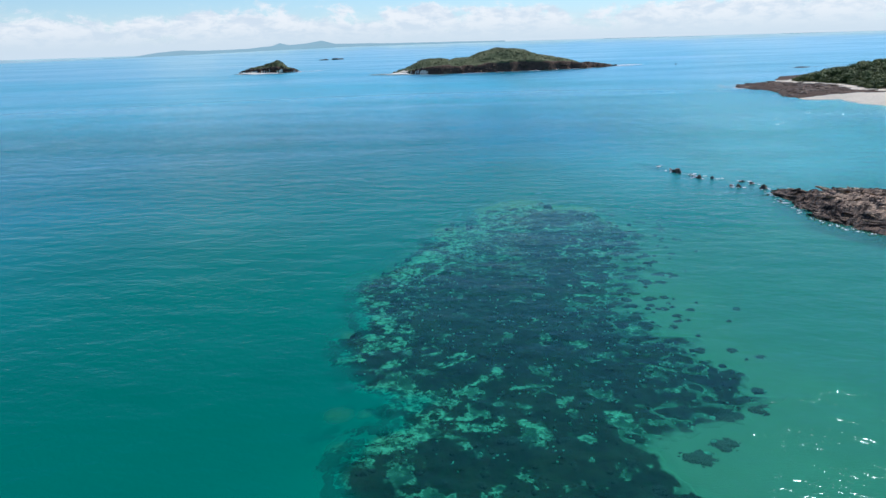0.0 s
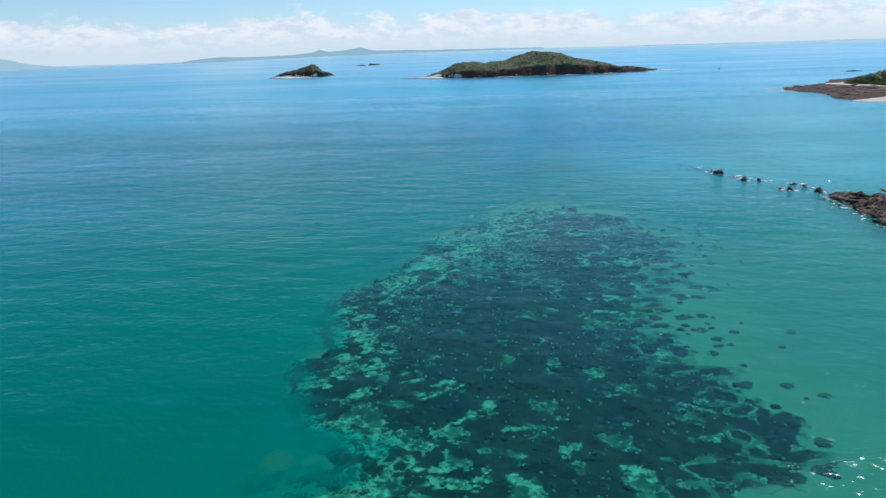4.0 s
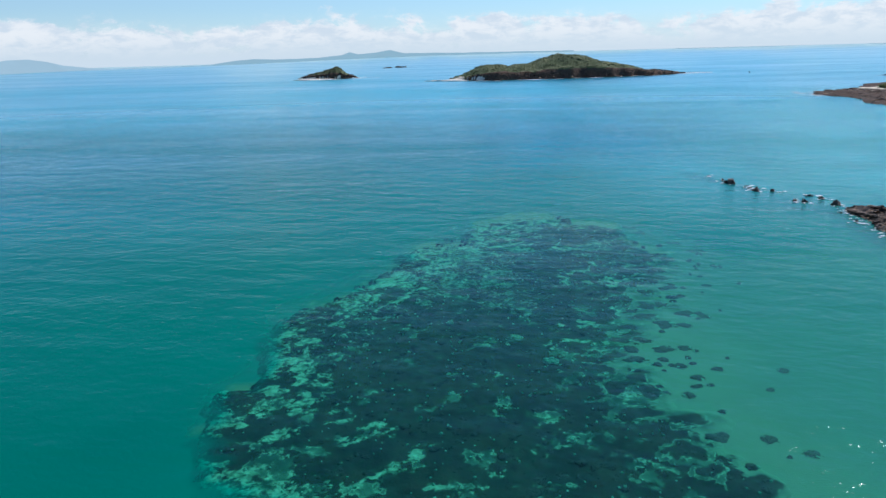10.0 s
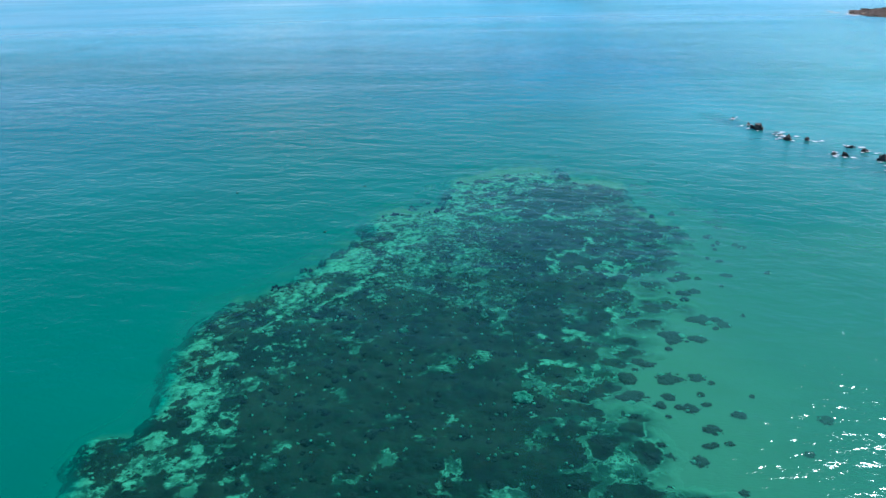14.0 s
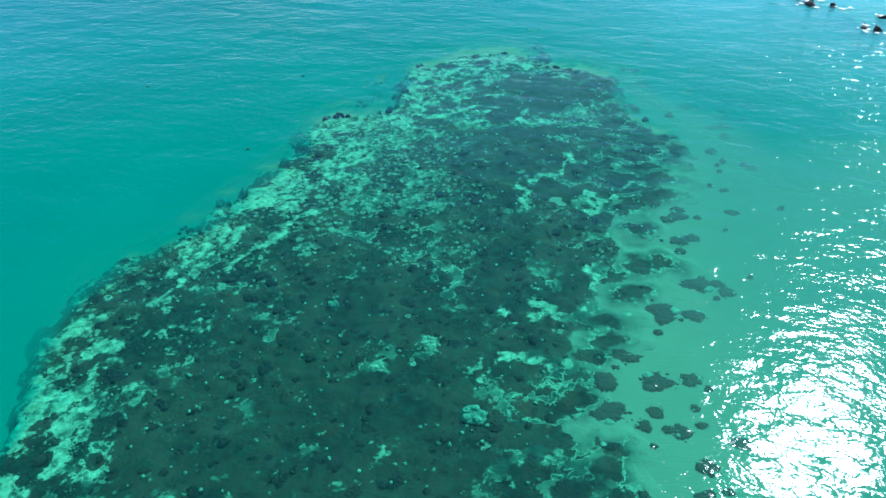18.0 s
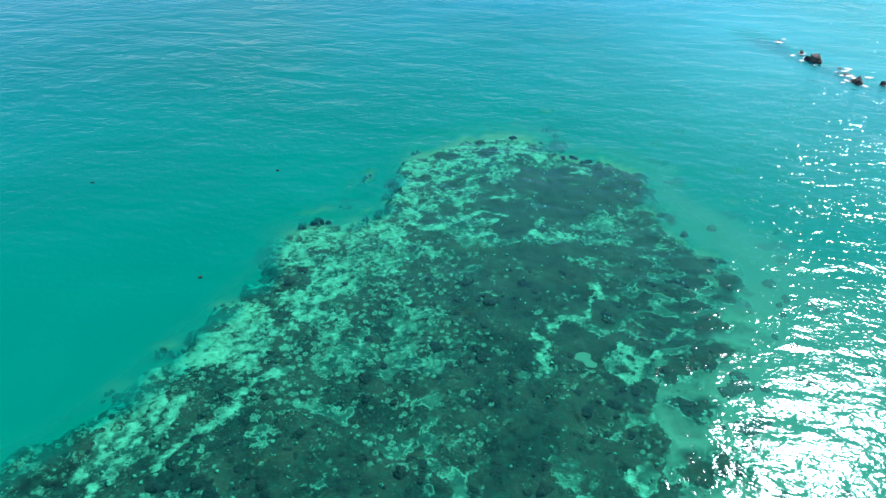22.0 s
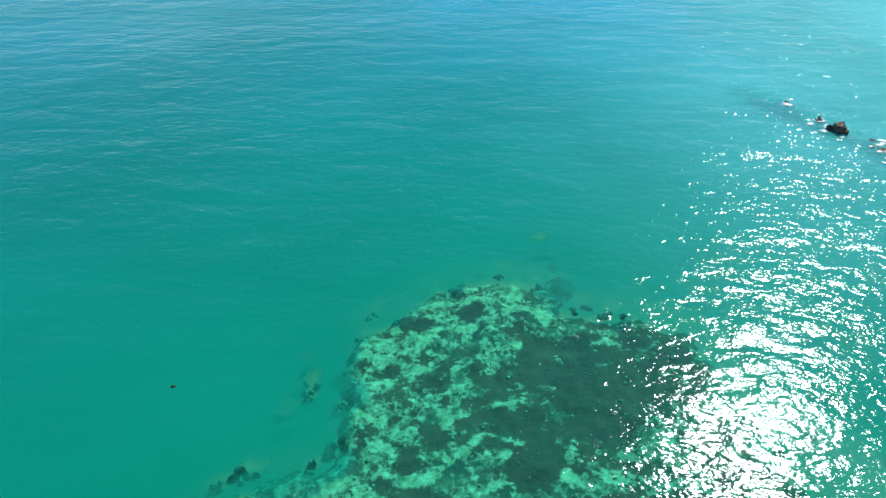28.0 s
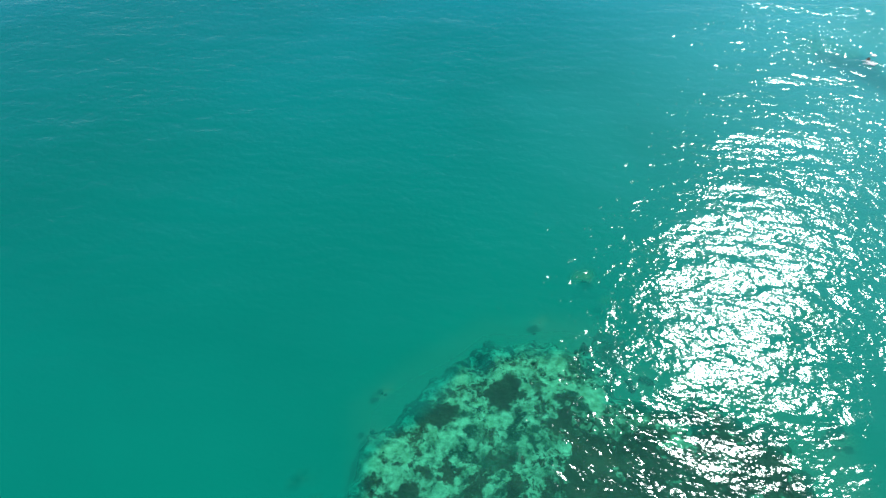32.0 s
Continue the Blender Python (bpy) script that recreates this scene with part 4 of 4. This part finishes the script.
for (ax, ay), (bx_, by_) in zip(SPINE, SPINE[1:]):
    for k in range(7):
        u = (k + rng.random()) / 7
        ob = tagged(new("sunken_rock"), "dark sunken rock just under the surface", "rock", "sunken rocks of the spit")
        ob.matrix_basis = pose(ax + (bx_ - ax) * u + rng.normal(0, 0.9), ay + (by_ - ay) * u + rng.normal(0, 0.9), -1.6, 0, 0, rng.uniform(0, 180))
        part("stone", lump((rng.uniform(0.8, 1.7), rng.uniform(0.6, 1.1), rng.uniform(0.9, 1.35)), int(rng.integers(9999)), 0.5, 0.4, 2), BOULDER, ob)

# ---- the near rocky point ----
POINT_RING = [(69.5, 131.5), (68.6, 126.7), (67.6, 117), (66.6, 109), (67.4, 103.4), (68.8, 100.2), (71.5, 93.5), (79, 85), (98, 76), (150, 70), (150, 110), (110, 118), (92, 125), (86, 128), (80, 129), (75, 127.5)]
px, py = np.meshgrid(np.arange(64, 112.1, 0.4), np.arange(76, 138.1, 0.4))
pd = inside_by(px, py, POINT_RING) + (soft_noise(px, py, 4.0, 71, 3) - 0.5) * 2.4
ridges = np.abs(((px * 0.89 + py * 0.45) / 2.3 + soft_noise(px, py, 8, 72, 2) * 2.0) % 1.0 - 0.5)
broken = lattice(np.floor(px * 0.89 / 1.1 + py * 0.45 / 1.1), np.floor((py * 0.89 - px * 0.45) / 3.4), 75)
pz = np.where(pd > 0, 0.15 + 1.3 * step(pd, 0, 12) + 1.0 * ridges * step(pd, 0.3, 2) + 0.7 * (broken - 0.4) * step(pd, 0.2, 2) + 0.9 * (soft_noise(px, py, 2.0, 73, 3) - 0.5), -0.6 + 0.6 * pd)
point = tagged(new("rocky_point"), "low dark-brown rock platform with tilted strata at the water's edge", "rocks")
keep = (pd > -1.0).ravel()
faces = quads(*px.shape)
under(new("rock_bed", np_mesh("rock_bed", np.stack([px, py, pz], -1).reshape(-1, 3), faces[keep[faces].all(1)], POINT_ROCK, {"dry": step(pd + (soft_noise(px, py, 5, 77, 3) - 0.5) * 8, 2.5, 9)}, False)), point)
SLABS = []
for k in range(8):
    bm = shard((1.7, 0.45, 0.42), 500 + k, 18)
    for mat in (ROCK, ROCK_TAN):
        me = bpy.data.meshes.new("slab")
        bm.to_mesh(me)
        me.materials.append(mat)
        SLABS.append(me)
    bm.free()
made = 0
while made < 300:
    x, y = rng.uniform(66, 100), rng.uniform(90, 134)
    i, j = int((y - 76) / 0.4), int((x - 64) / 0.4)
    if pd[i, j] < 0.1 or rng.random() < step(pd[i, j], 5, 16) * 0.6:
        continue
    dry = pd[i, j] > 2.2 and rng.random() < 0.75
    s = rng.uniform(0.4, 1.5)
    slab = under(new("slab", SLABS[2 * int(rng.integers(8)) + int(dry)]), point)
    slab.matrix_local = Matrix.LocRotScale((x, y, float(pz[i, j]) - 0.1), Euler((rng.normal(0.25, 0.2), rng.normal(0.1, 0.2), radians(116 + rng.normal(0, 14)))), (s, s, s * rng.uniform(0.5, 1.0)))
    made += 1
stone_arrays = [as_arrays(shard((1.0, 0.45, 0.5), 540 + k, 13)) for k in range(6)]
placed = []
while len(placed) < 1600:
    x, y = rng.uniform(65, 108), rng.uniform(80, 135)
    i, j = int((y - 76) / 0.4), int((x - 64) / 0.4)
    if pd[i, j] > -0.6:
        s = rng.uniform(0.15, 0.6)
        placed.append((rng.integers(6), x, y, max(float(pz[i, j]), -0.25) - 0.05, radians(116 + rng.normal(0, 22)), s, s * rng.uniform(0.5, 1.3)))
tagged(under(new("broken_stone", scatter_mesh("broken_stone", stone_arrays, placed, ROCK)), point), "small broken dark stones", kind="stuff")
EDGE = [(69.5, 132), (68.2, 127), (67.0, 118), (66.0, 110), (66.6, 104), (68, 100), (71, 95.5), (78, 88.5), (88, 82)]
foam_patches([(float(np.interp(u, range(9), [p[0] for p in EDGE])) + rng.normal(-0.4, 0.5), float(np.interp(u, range(9), [p[1] for p in EDGE])) + rng.normal(0, 0.5), rng.uniform(0.4, 1.2)) for u in np.arange(0, 8, 0.1)], "white foam along the rock platform's edge")


# ---- trees ----
def leaf_ball(seed, size):
    bm = lump((size, size, size * 0.8), seed, 0.8, 0.5, 2)
    return bm


def tree_proto(seed):
    ob = tagged(new("tree"), "dense dark-green coastal tree on the headland", "tree", "trees on the headland")
    bm = bmesh.new()
    bmesh.ops.create_cone(bm, cap_ends=True, segments=7, radius1=0.2, radius2=0.1, depth=2.2, matrix=Matrix.Translation((0, 0, 1.0)))
    for a in (0.4, 2.4, 4.5):
        m = Matrix.Translation((0, 0, 1.6)) @ Euler((0.6, 0, a)).to_matrix().to_4x4() @ Matrix.Translation((0, 0, 0.8))
        bmesh.ops.create_cone(bm, cap_ends=True, segments=5, radius1=0.1, radius2=0.04, depth=1.6, matrix=m)
    part("trunk", bm, BARK, ob)
    r = random.Random(seed)
    bits = []
    for k in range(16):
        a, d, h = r.uniform(0, 6.28), r.uniform(0.2, 2.0), r.uniform(1.7, 3.6)
        bits.append((leaf_ball(seed * 20 + k, r.uniform(0.5, 0.95)), Matrix.Translation((math.cos(a) * d, math.sin(a) * d, h - 0.3 * d))))
    for k in range(90):
        a, d = r.uniform(0, 6.28), r.uniform(0.5, 2.5)
        leaf = bmesh.new()
        bmesh.ops.create_icosphere(leaf, subdivisions=1, radius=r.uniform(0.12, 0.28))
        bits.append((leaf, Matrix.Translation((math.cos(a) * d, math.sin(a) * d, r.uniform(1.9, 4.2) - 0.35 * d))))
    part("crown", joined(bits), LEAF, ob)
    return ob


# ---- the headland with its beach ----
HEAD_RING = [(187.5, 427), (181, 410), (184, 396), (188, 380), (176, 341), (177, 322), (188, 318), (188.5, 296), (189, 280), (200, 240), (260, 200), (420, 200), (420, 520), (300, 520), (250, 500), (226, 452), (206, 440)]
hx, hy = np.meshgrid(np.arange(165, 420.1, 2.0), np.arange(200, 520.1, 2.0))
hd = inside_by(hx, hy, HEAD_RING) + (soft_noise(hx, hy, 9.0, 81, 3) - 0.5) * 6
inland = inside_by(hx, hy, [(218, 424), (225, 405), (232, 385), (222, 352), (235, 330), (240, 280), (300, 230), (420, 230), (420, 500), (300, 500), (250, 460)])
hz = np.where(hd > 0, 0.3 + 1.6 * step(hd, 0, 16) + 7.0 * step(inland, 6, 46), -0.8 + 0.25 * hd) + (soft_noise(hx, hy, 6.0, 82, 3) - 0.5) * 0.9 * step(hd, -2, 2)
sandy = np.maximum(step(hy, 335, 322) * step(inland, 8, 2), step(inland, -9, -5) * step(inland, 3, 0))
rocky = 1.0 - step(inland, 0, 5)
head = tagged(new("headland"), "low green headland with a rock shelf and a pale sand beach", "headland")
keep = (hd > -6).ravel()
faces = quads(*hx.shape)
under(new("land", np_mesh("land", np.stack([hx, hy, hz], -1).reshape(-1, 3), faces[keep[faces].all(1)], SLOPE, {"bare": rocky, "sand": sandy})), head)
made = 0
while made < 300:
    x, y = rng.uniform(174, 232), rng.uniform(318, 436)
    i, j = int((y - 200) / 2), int((x - 165) / 2)
    if hd[i, j] < 0.5 or inland[i, j] > 2 or sandy[i, j] > 0.5:
        continue
    s = rng.uniform(0.8, 2.6)
    slab = under(new("slab", SLABS[2 * int(rng.integers(8)) + int(rng.random() < 0.2)]), head)
    slab.matrix_local = Matrix.LocRotScale((x, y, float(hz[i, j]) - 0.1), Euler((rng.normal(0, 0.1), rng.normal(0, 0.1), radians(-40 + rng.normal(0, 20)))), (s, s, s * 0.45))
    made += 1
PROTOS = [tree_proto(900 + k) for k in range(4)]
trees = []
tries = 0
while len(trees) < 260 and tries < 30000:
    tries += 1
    x, y = rng.uniform(208, 275), rng.uniform(305, 462)
    i, j = int((y - 200) / 2), int((x - 165) / 2)
    if inland[i, j] < 0.5:
        continue
    if any(math.hypot(x - a, y - b) < 3.4 for a, b in trees):
        continue
    s = rng.uniform(1.05, 1.6) * (0.6 + 0.4 * float(step(inland[i, j], 1, 10)))
    m = pose(x, y, float(hz[i, j]) - 0.7, 0, 0, rng.uniform(0, 360))
    if len(trees) < 4:
        ob = PROTOS[len(trees)]
        ob.matrix_basis = m
    else:
        ob = copy_thing(PROTOS[int(rng.integers(4))], m)
    ob.scale = (s, s, s * rng.uniform(0.8, 1.1))
    trees.append((x, y))
foam_patches([(183 + rng.normal(0, 4), 436 - 38 * u, rng.uniform(2, 5)) for u in np.arange(0, 1, 0.06)], "white surf at the headland's rocks", 1.5)
foam_patches([(185.5 + 2 * u, 320 - 60 * u, rng.uniform(2, 3.5)) for u in np.arange(0, 1, 0.05)], "thin wash line along the beach")


# ---- islands ----
def island(name, label, a, b, wide, profile, seed, beach, step_m=2.0):
    """A hill whose crest follows the profile (share of the length, height) from a to b, with rocky shores."""
    ax, ay = a
    length = math.hypot(b[0] - ax, b[1] - ay)
    ux, uy = (b[0] - ax) / length, (b[1] - ay) / length
    u, v = np.meshgrid(np.arange(-20, length + 20.1, step_m), np.arange(-wide - 14, wide + 14.1, step_m))
    crest = np.interp(u / length, [p for p, _ in profile], [h for _, h in profile])
    share = np.clip(u / length, 0, 1)
    half = wide * np.clip(np.minimum(share / 0.16, (1 - share) / 0.3), 0.0, 1) ** 0.55 + 2
    half = half + (soft_noise(u, v, 14, seed, 3) - 0.5) * 12
    r = np.abs(v) / np.maximum(half, 1)
    off_end = np.maximum(np.maximum(-u, u - length), 0)
    gully = (soft_noise(u, v, 18, seed + 1, 4) - 0.5)
    z = np.minimum(crest, 1.5 + 9.0 * step(1 - r, 0.0, 0.16)) * step(1 - r, -0.06, 0.05) + np.maximum(crest - 9, 0) * 0
    dome = crest * (1 - np.clip(r, 0, 1) ** 2.0)
    z = np.where(r < 1, np.maximum(np.minimum(z, crest * 0.45 + 1.5), dome), -0.5 - 2.0 * (r - 1) * 4)
    z = z + gully * 4.0 * step(crest, 3, 12) * step(1 - r, 0.02, 0.3) + (soft_noise(u, v, 5, seed + 2, 3) - 0.5) * 1.6 * step(1 - r, -0.05, 0.1) - off_end * 0.4
    bare = step(0.25 - (1 - r) + gully * 0.7, -0.06, 0.12) * step(z, 13, 5)
    bare = np.maximum(bare, step(share, 0.80, 0.9))
    sand = np.zeros_like(z)
    for s0, s1, top in beach:
        on = step(share, s0 - 0.03, s0) * step(share, s1 + 0.03, s1) * (v < 0)
        sand = np.maximum(sand, on * step(z, top + 1, top) * step(z, -0.6, 0.0))
    x, y = ax + u * ux - v * uy, ay + u * uy + v * ux
    ob = tagged(new(name), label, "island")
    keep = (z > -1.5).ravel()
    faces = quads(*u.shape)
    under(new("hill", np_mesh("hill", np.stack([x, y, z], -1).reshape(-1, 3), faces[keep[faces].all(1)], SLOPE, {"bare": bare, "sand": sand})), ob)
    bush = [as_arrays(lump((1, 1, 1), seed + 40 + k, 0.6, 0.5, 1)) for k in range(5)]
    blocks = [as_arrays(shard((1.2, 0.8, 0.8), seed + 50 + k, 12)) for k in range(5)]
    placed, stones, ledge = [], [], []
    gen = np.random.default_rng(seed)
    for _ in range(5200):
        i, j = int(gen.integers(u.shape[0])), int(gen.integers(u.shape[1]))
        if z[i, j] > 2.5 and bare[i, j] < 0.45 and gen.random() < 0.25 + 0.75 * (soft_noise(x[i, j], y[i, j], 16, seed + 5, 3) > 0.5):
            s = gen.uniform(0.35, 1.0)
            placed.append((gen.integers(5), x[i, j] + gen.normal(0, 0.7), y[i, j] + gen.normal(0, 0.7), z[i, j] - 0.2, gen.uniform(0, 6.28), s, s * 0.8))
        elif -0.5 < z[i, j] < 7 and bare[i, j] > 0.5 and sand[i, j] < 0.3:
            s = gen.uniform(0.6, 2.4)
            (ledge if z[i, j] < 1.4 and gen.random() < 0.75 else stones).append((gen.integers(5), x[i, j], y[i, j], z[i, j] - 0.3, gen.uniform(0, 6.28), s, s * gen.uniform(0.4, 1.0)))
    tagged(under(new("scrub", scatter_mesh("scrub", bush, placed, SCRUB, True)), ob), "low dark scrub", kind="stuff")
    tagged(under(new("shore_rocks", scatter_mesh("shore_rocks", blocks, stones, ROCK)), ob), "dark broken shore rocks", kind="stuff")
    tagged(under(new("shore_ledge", scatter_mesh("shore_ledge", blocks, ledge, ROCK_TAN)), ob), "pale wave-washed ledge stones", kind="stuff")
    return ob


ISLAND = [(0, 0.2), (0.03, 2.0), (0.06, 5.5), (0.1, 10.1), (0.137, 13.6), (0.196, 13.9), (0.244, 11.8), (0.28, 13.6), (0.33, 14.0), (0.378, 19.0), (0.463, 23.3), (0.55, 20.5),
          (0.625, 15.8), (0.69, 13.5), (0.753, 10), (0.804, 6.5), (0.85, 2.5), (0.87, 5.2), (0.91, 3.0), (0.96, 1.2), (1.0, 0.2)]
island("grassy_island", "green grassy island with dark rock cliffs and a white beach spit", (-38, 741), (208, 796), 45, ISLAND, 1000, [(0.0, 0.1, 3.0)])
ISLET = [(0, 0.2), (0.09, 2.9), (0.21, 6.0), (0.4, 8.3), (0.55, 11.3), (0.65, 14.3), (0.74, 10.2), (0.83, 5.8), (0.92, 2.9), (1, 0.6)]
island("small_island", "small dark pointed islet with a pale beach", (-236, 885), (-165, 900), 24, ISLET, 1100, [(0.02, 0.72, 2.2)], 1.5)
for name, x, y, wide, deep, turn, n in (("sand_spit", -38, 722, 26, 12, -20, 1), ("sand_spit", -203, 846, 30, 10, -4, 2)):
    ob = tagged(new(name), "pale sand spit at the island's foot", "beach", "sand spits of the islands")
    ob.matrix_basis = pose(x, y, -0.6, 0, 0, turn)
    part("sand", lump((wide, deep, 2.0), 1300 + n, 0.5, 0.3, 3), BEACH, ob)
SHORE = [(-10, 706), (20, 709), (60, 712), (100, 722), (140, 738), (170, 752), (190, 772), (204, 787)]
foam_patches([(float(np.interp(u, range(8), [p[0] for p in SHORE])), float(np.interp(u, range(8), [p[1] for p in SHORE])) + rng.normal(0, 3), rng.uniform(5, 11)) for u in np.arange(0, 7, 0.12)], "white surf along the island's shore", 1.5)
foam_patches([(200 + 34 * u + rng.normal(0, 3), 780 + 30 * u + rng.normal(0, 6), rng.uniform(7, 15)) for u in np.arange(0, 1, 0.05)], "white surf off the island's point", 1.5)
foam_patches([(-172 + 30 * u + rng.normal(0, 2), 884 + 24 * u + rng.normal(0, 5), rng.uniform(6, 12)) for u in np.arange(0, 1, 0.08)], "white surf at the islet's end", 1.5)

# ---- far rocks, breakers, marker ----
for n, (x, y, w, h) in enumerate([(-224, 1530, 14, 3.0), (-206, 1560, 12, 4.0), (-196, 1580, 9, 3.0), (330, 625, 6, 1.2), (337, 628, 4, 0.8)]):
    ob = tagged(new("reef_rock"), "dark low rock awash far out at sea", "rock", "rocks awash far out")
    ob.location = (x, y, -0.8)
    part("stone", shard((w, 4, h + 0.8), 700 + n, 30), ROCK, ob)
foam_patches([(322 + 60 * u + rng.normal(0, 3), 621 + 26 * u + rng.normal(0, 3), rng.uniform(4, 9)) for u in np.arange(0, 1.3, 0.06)], "white surf breaking over a rock awash")
foam_patches([(-192 + 26 * u, 1570 + 20 * u, 16) for u in (0, 0.4, 0.8)], "white surf beside far rocks")
for x in (-150, -112, -92):
    foam_patches([(x + k * 9, 1638 + rng.normal(0, 3), 15) for k in (-1, 0, 1)], "a lone breaker far out")
marker = tagged(new("channel_marker"), "slim dark channel marker standing in the sea", "marker")
marker.location = (262, 752, -1)
for name, low, high, r1, r2 in (("pile", 0, 2.0, 0.35, 0.3), ("platform", 1.8, 2.0, 0.7, 0.7), ("topmark", 2.0, 3.0, 0.6, 0.2)):
    bm = bmesh.new()
    bmesh.ops.create_cone(bm, cap_ends=True, segments=12, radius1=r1, radius2=r2, depth=high - low, matrix=Matrix.Translation((0, 0, (low + high) / 2)))
    part(name, bm, BOULDER, marker)
for n, (x, y) in enumerate([(-3.1, 118.7), (-19.4, 115.3), (-4.1, 101.5)]):
    ob = tagged(new("floating_weed"), "tiny dark tuft of weed afloat", "seaweed", "weed afloat")
    ob.location = (x, y, 0.02)
    part("tuft", lump((0.16, 0.1, 0.06), 800 + n, 0.5, 0.5, 2), CORAL, ob)

# ---- distance and sky ----
COAST = [(-48, -0.1), (-42, 0.1), (-37.7, -0.07), (-36.8, 0.06), (-35.6, 0.29), (-34.4, 0.33), (-33.2, 0.11), (-32.2, -0.16), (-30.7, -0.36), (-29.6, -0.44), (-26.9, -0.44), (-24.4, -0.43)]
HILLS = [(-24.4, -0.42), (-22.4, -0.4), (-20.7, -0.16), (-18.9, -0.03), (-17.6, -0.11), (-14.1, -0.07), (-12.3, 0.1), (-11.7, 0.3), (-11.0, 0.11), (-9.7, 0.21), (-8.5, 0.4), (-7.4, 0.11), (-5.1, 0.09), (-2.9, 0.05), (-0.7, 0.04), (3, 0.03), (6, 0.0)]


def far_land(name, label, crest, shore, material, seed):
    """A hilly coast: headings with the crest's height in degrees over the eye, at the shore distances given by heading."""
    h = np.arange(crest[0][0], crest[-1][0] + 0.01, 0.1)
    up = np.interp(h, [p for p, _ in crest], [e for _, e in crest]) + (soft_noise(h, h * 0, 0.8, seed, 3) - 0.5) * 0.05
    near = np.interp(h, [p for p, _ in shore], [d for _, d in shore])
    rows = []
    for back_m, k in ((0, 0.0), (15, 0.45), (40, 0.8), (70, 1.0), (110, 0.3)):
        d = near + back_m
        top = np.maximum(28 + d * np.tan(np.radians(up)), 1.0)
        rough = 1 + (soft_noise(h, h * 0 + back_m, 0.5, seed + 1, 2) - 0.5) * 0.3 * (k < 1)
        rows.append(np.stack([d * np.sin(np.radians(h)), 26 + d * np.cos(np.radians(h)), top * k * rough - (1.5 if k == 0 else 0)], -1))
    ob = tagged(new(name), label, "hills")
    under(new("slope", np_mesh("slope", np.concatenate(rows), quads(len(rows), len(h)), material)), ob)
    return ob


far_land("far_coast", "hazy blue mountain coast on the horizon", COAST, [(-50, 2200), (-37.8, 2350), (-30.7, 3000), (-24, 3400)], shade_haze("hazy_coast", (0.44, 0.64, 0.78)), 1200)
far_land("far_hills", "hazy blue-grey hills of a distant shore", HILLS, [(-24.4, 3400), (-18.5, 3900), (-12, 4250), (6, 4420)], shade_haze("hazy_hills", (0.34, 0.55, 0.68)), 1210)
turn = np.radians(np.arange(0, 360.1, 4))
ring = [np.stack([4600 * np.sin(turn), 4600 * np.cos(turn), np.full_like(turn, z)], -1) for z in (-30, 40, 150, 300, 500, 700, 950)]
clouds = new("backdrop", np_mesh("backdrop", np.concatenate(ring), quads(len(ring), len(turn)), CLOUDS))
tagged(clouds, "band of white fair-weather clouds over the horizon", "sky", kind="structure")
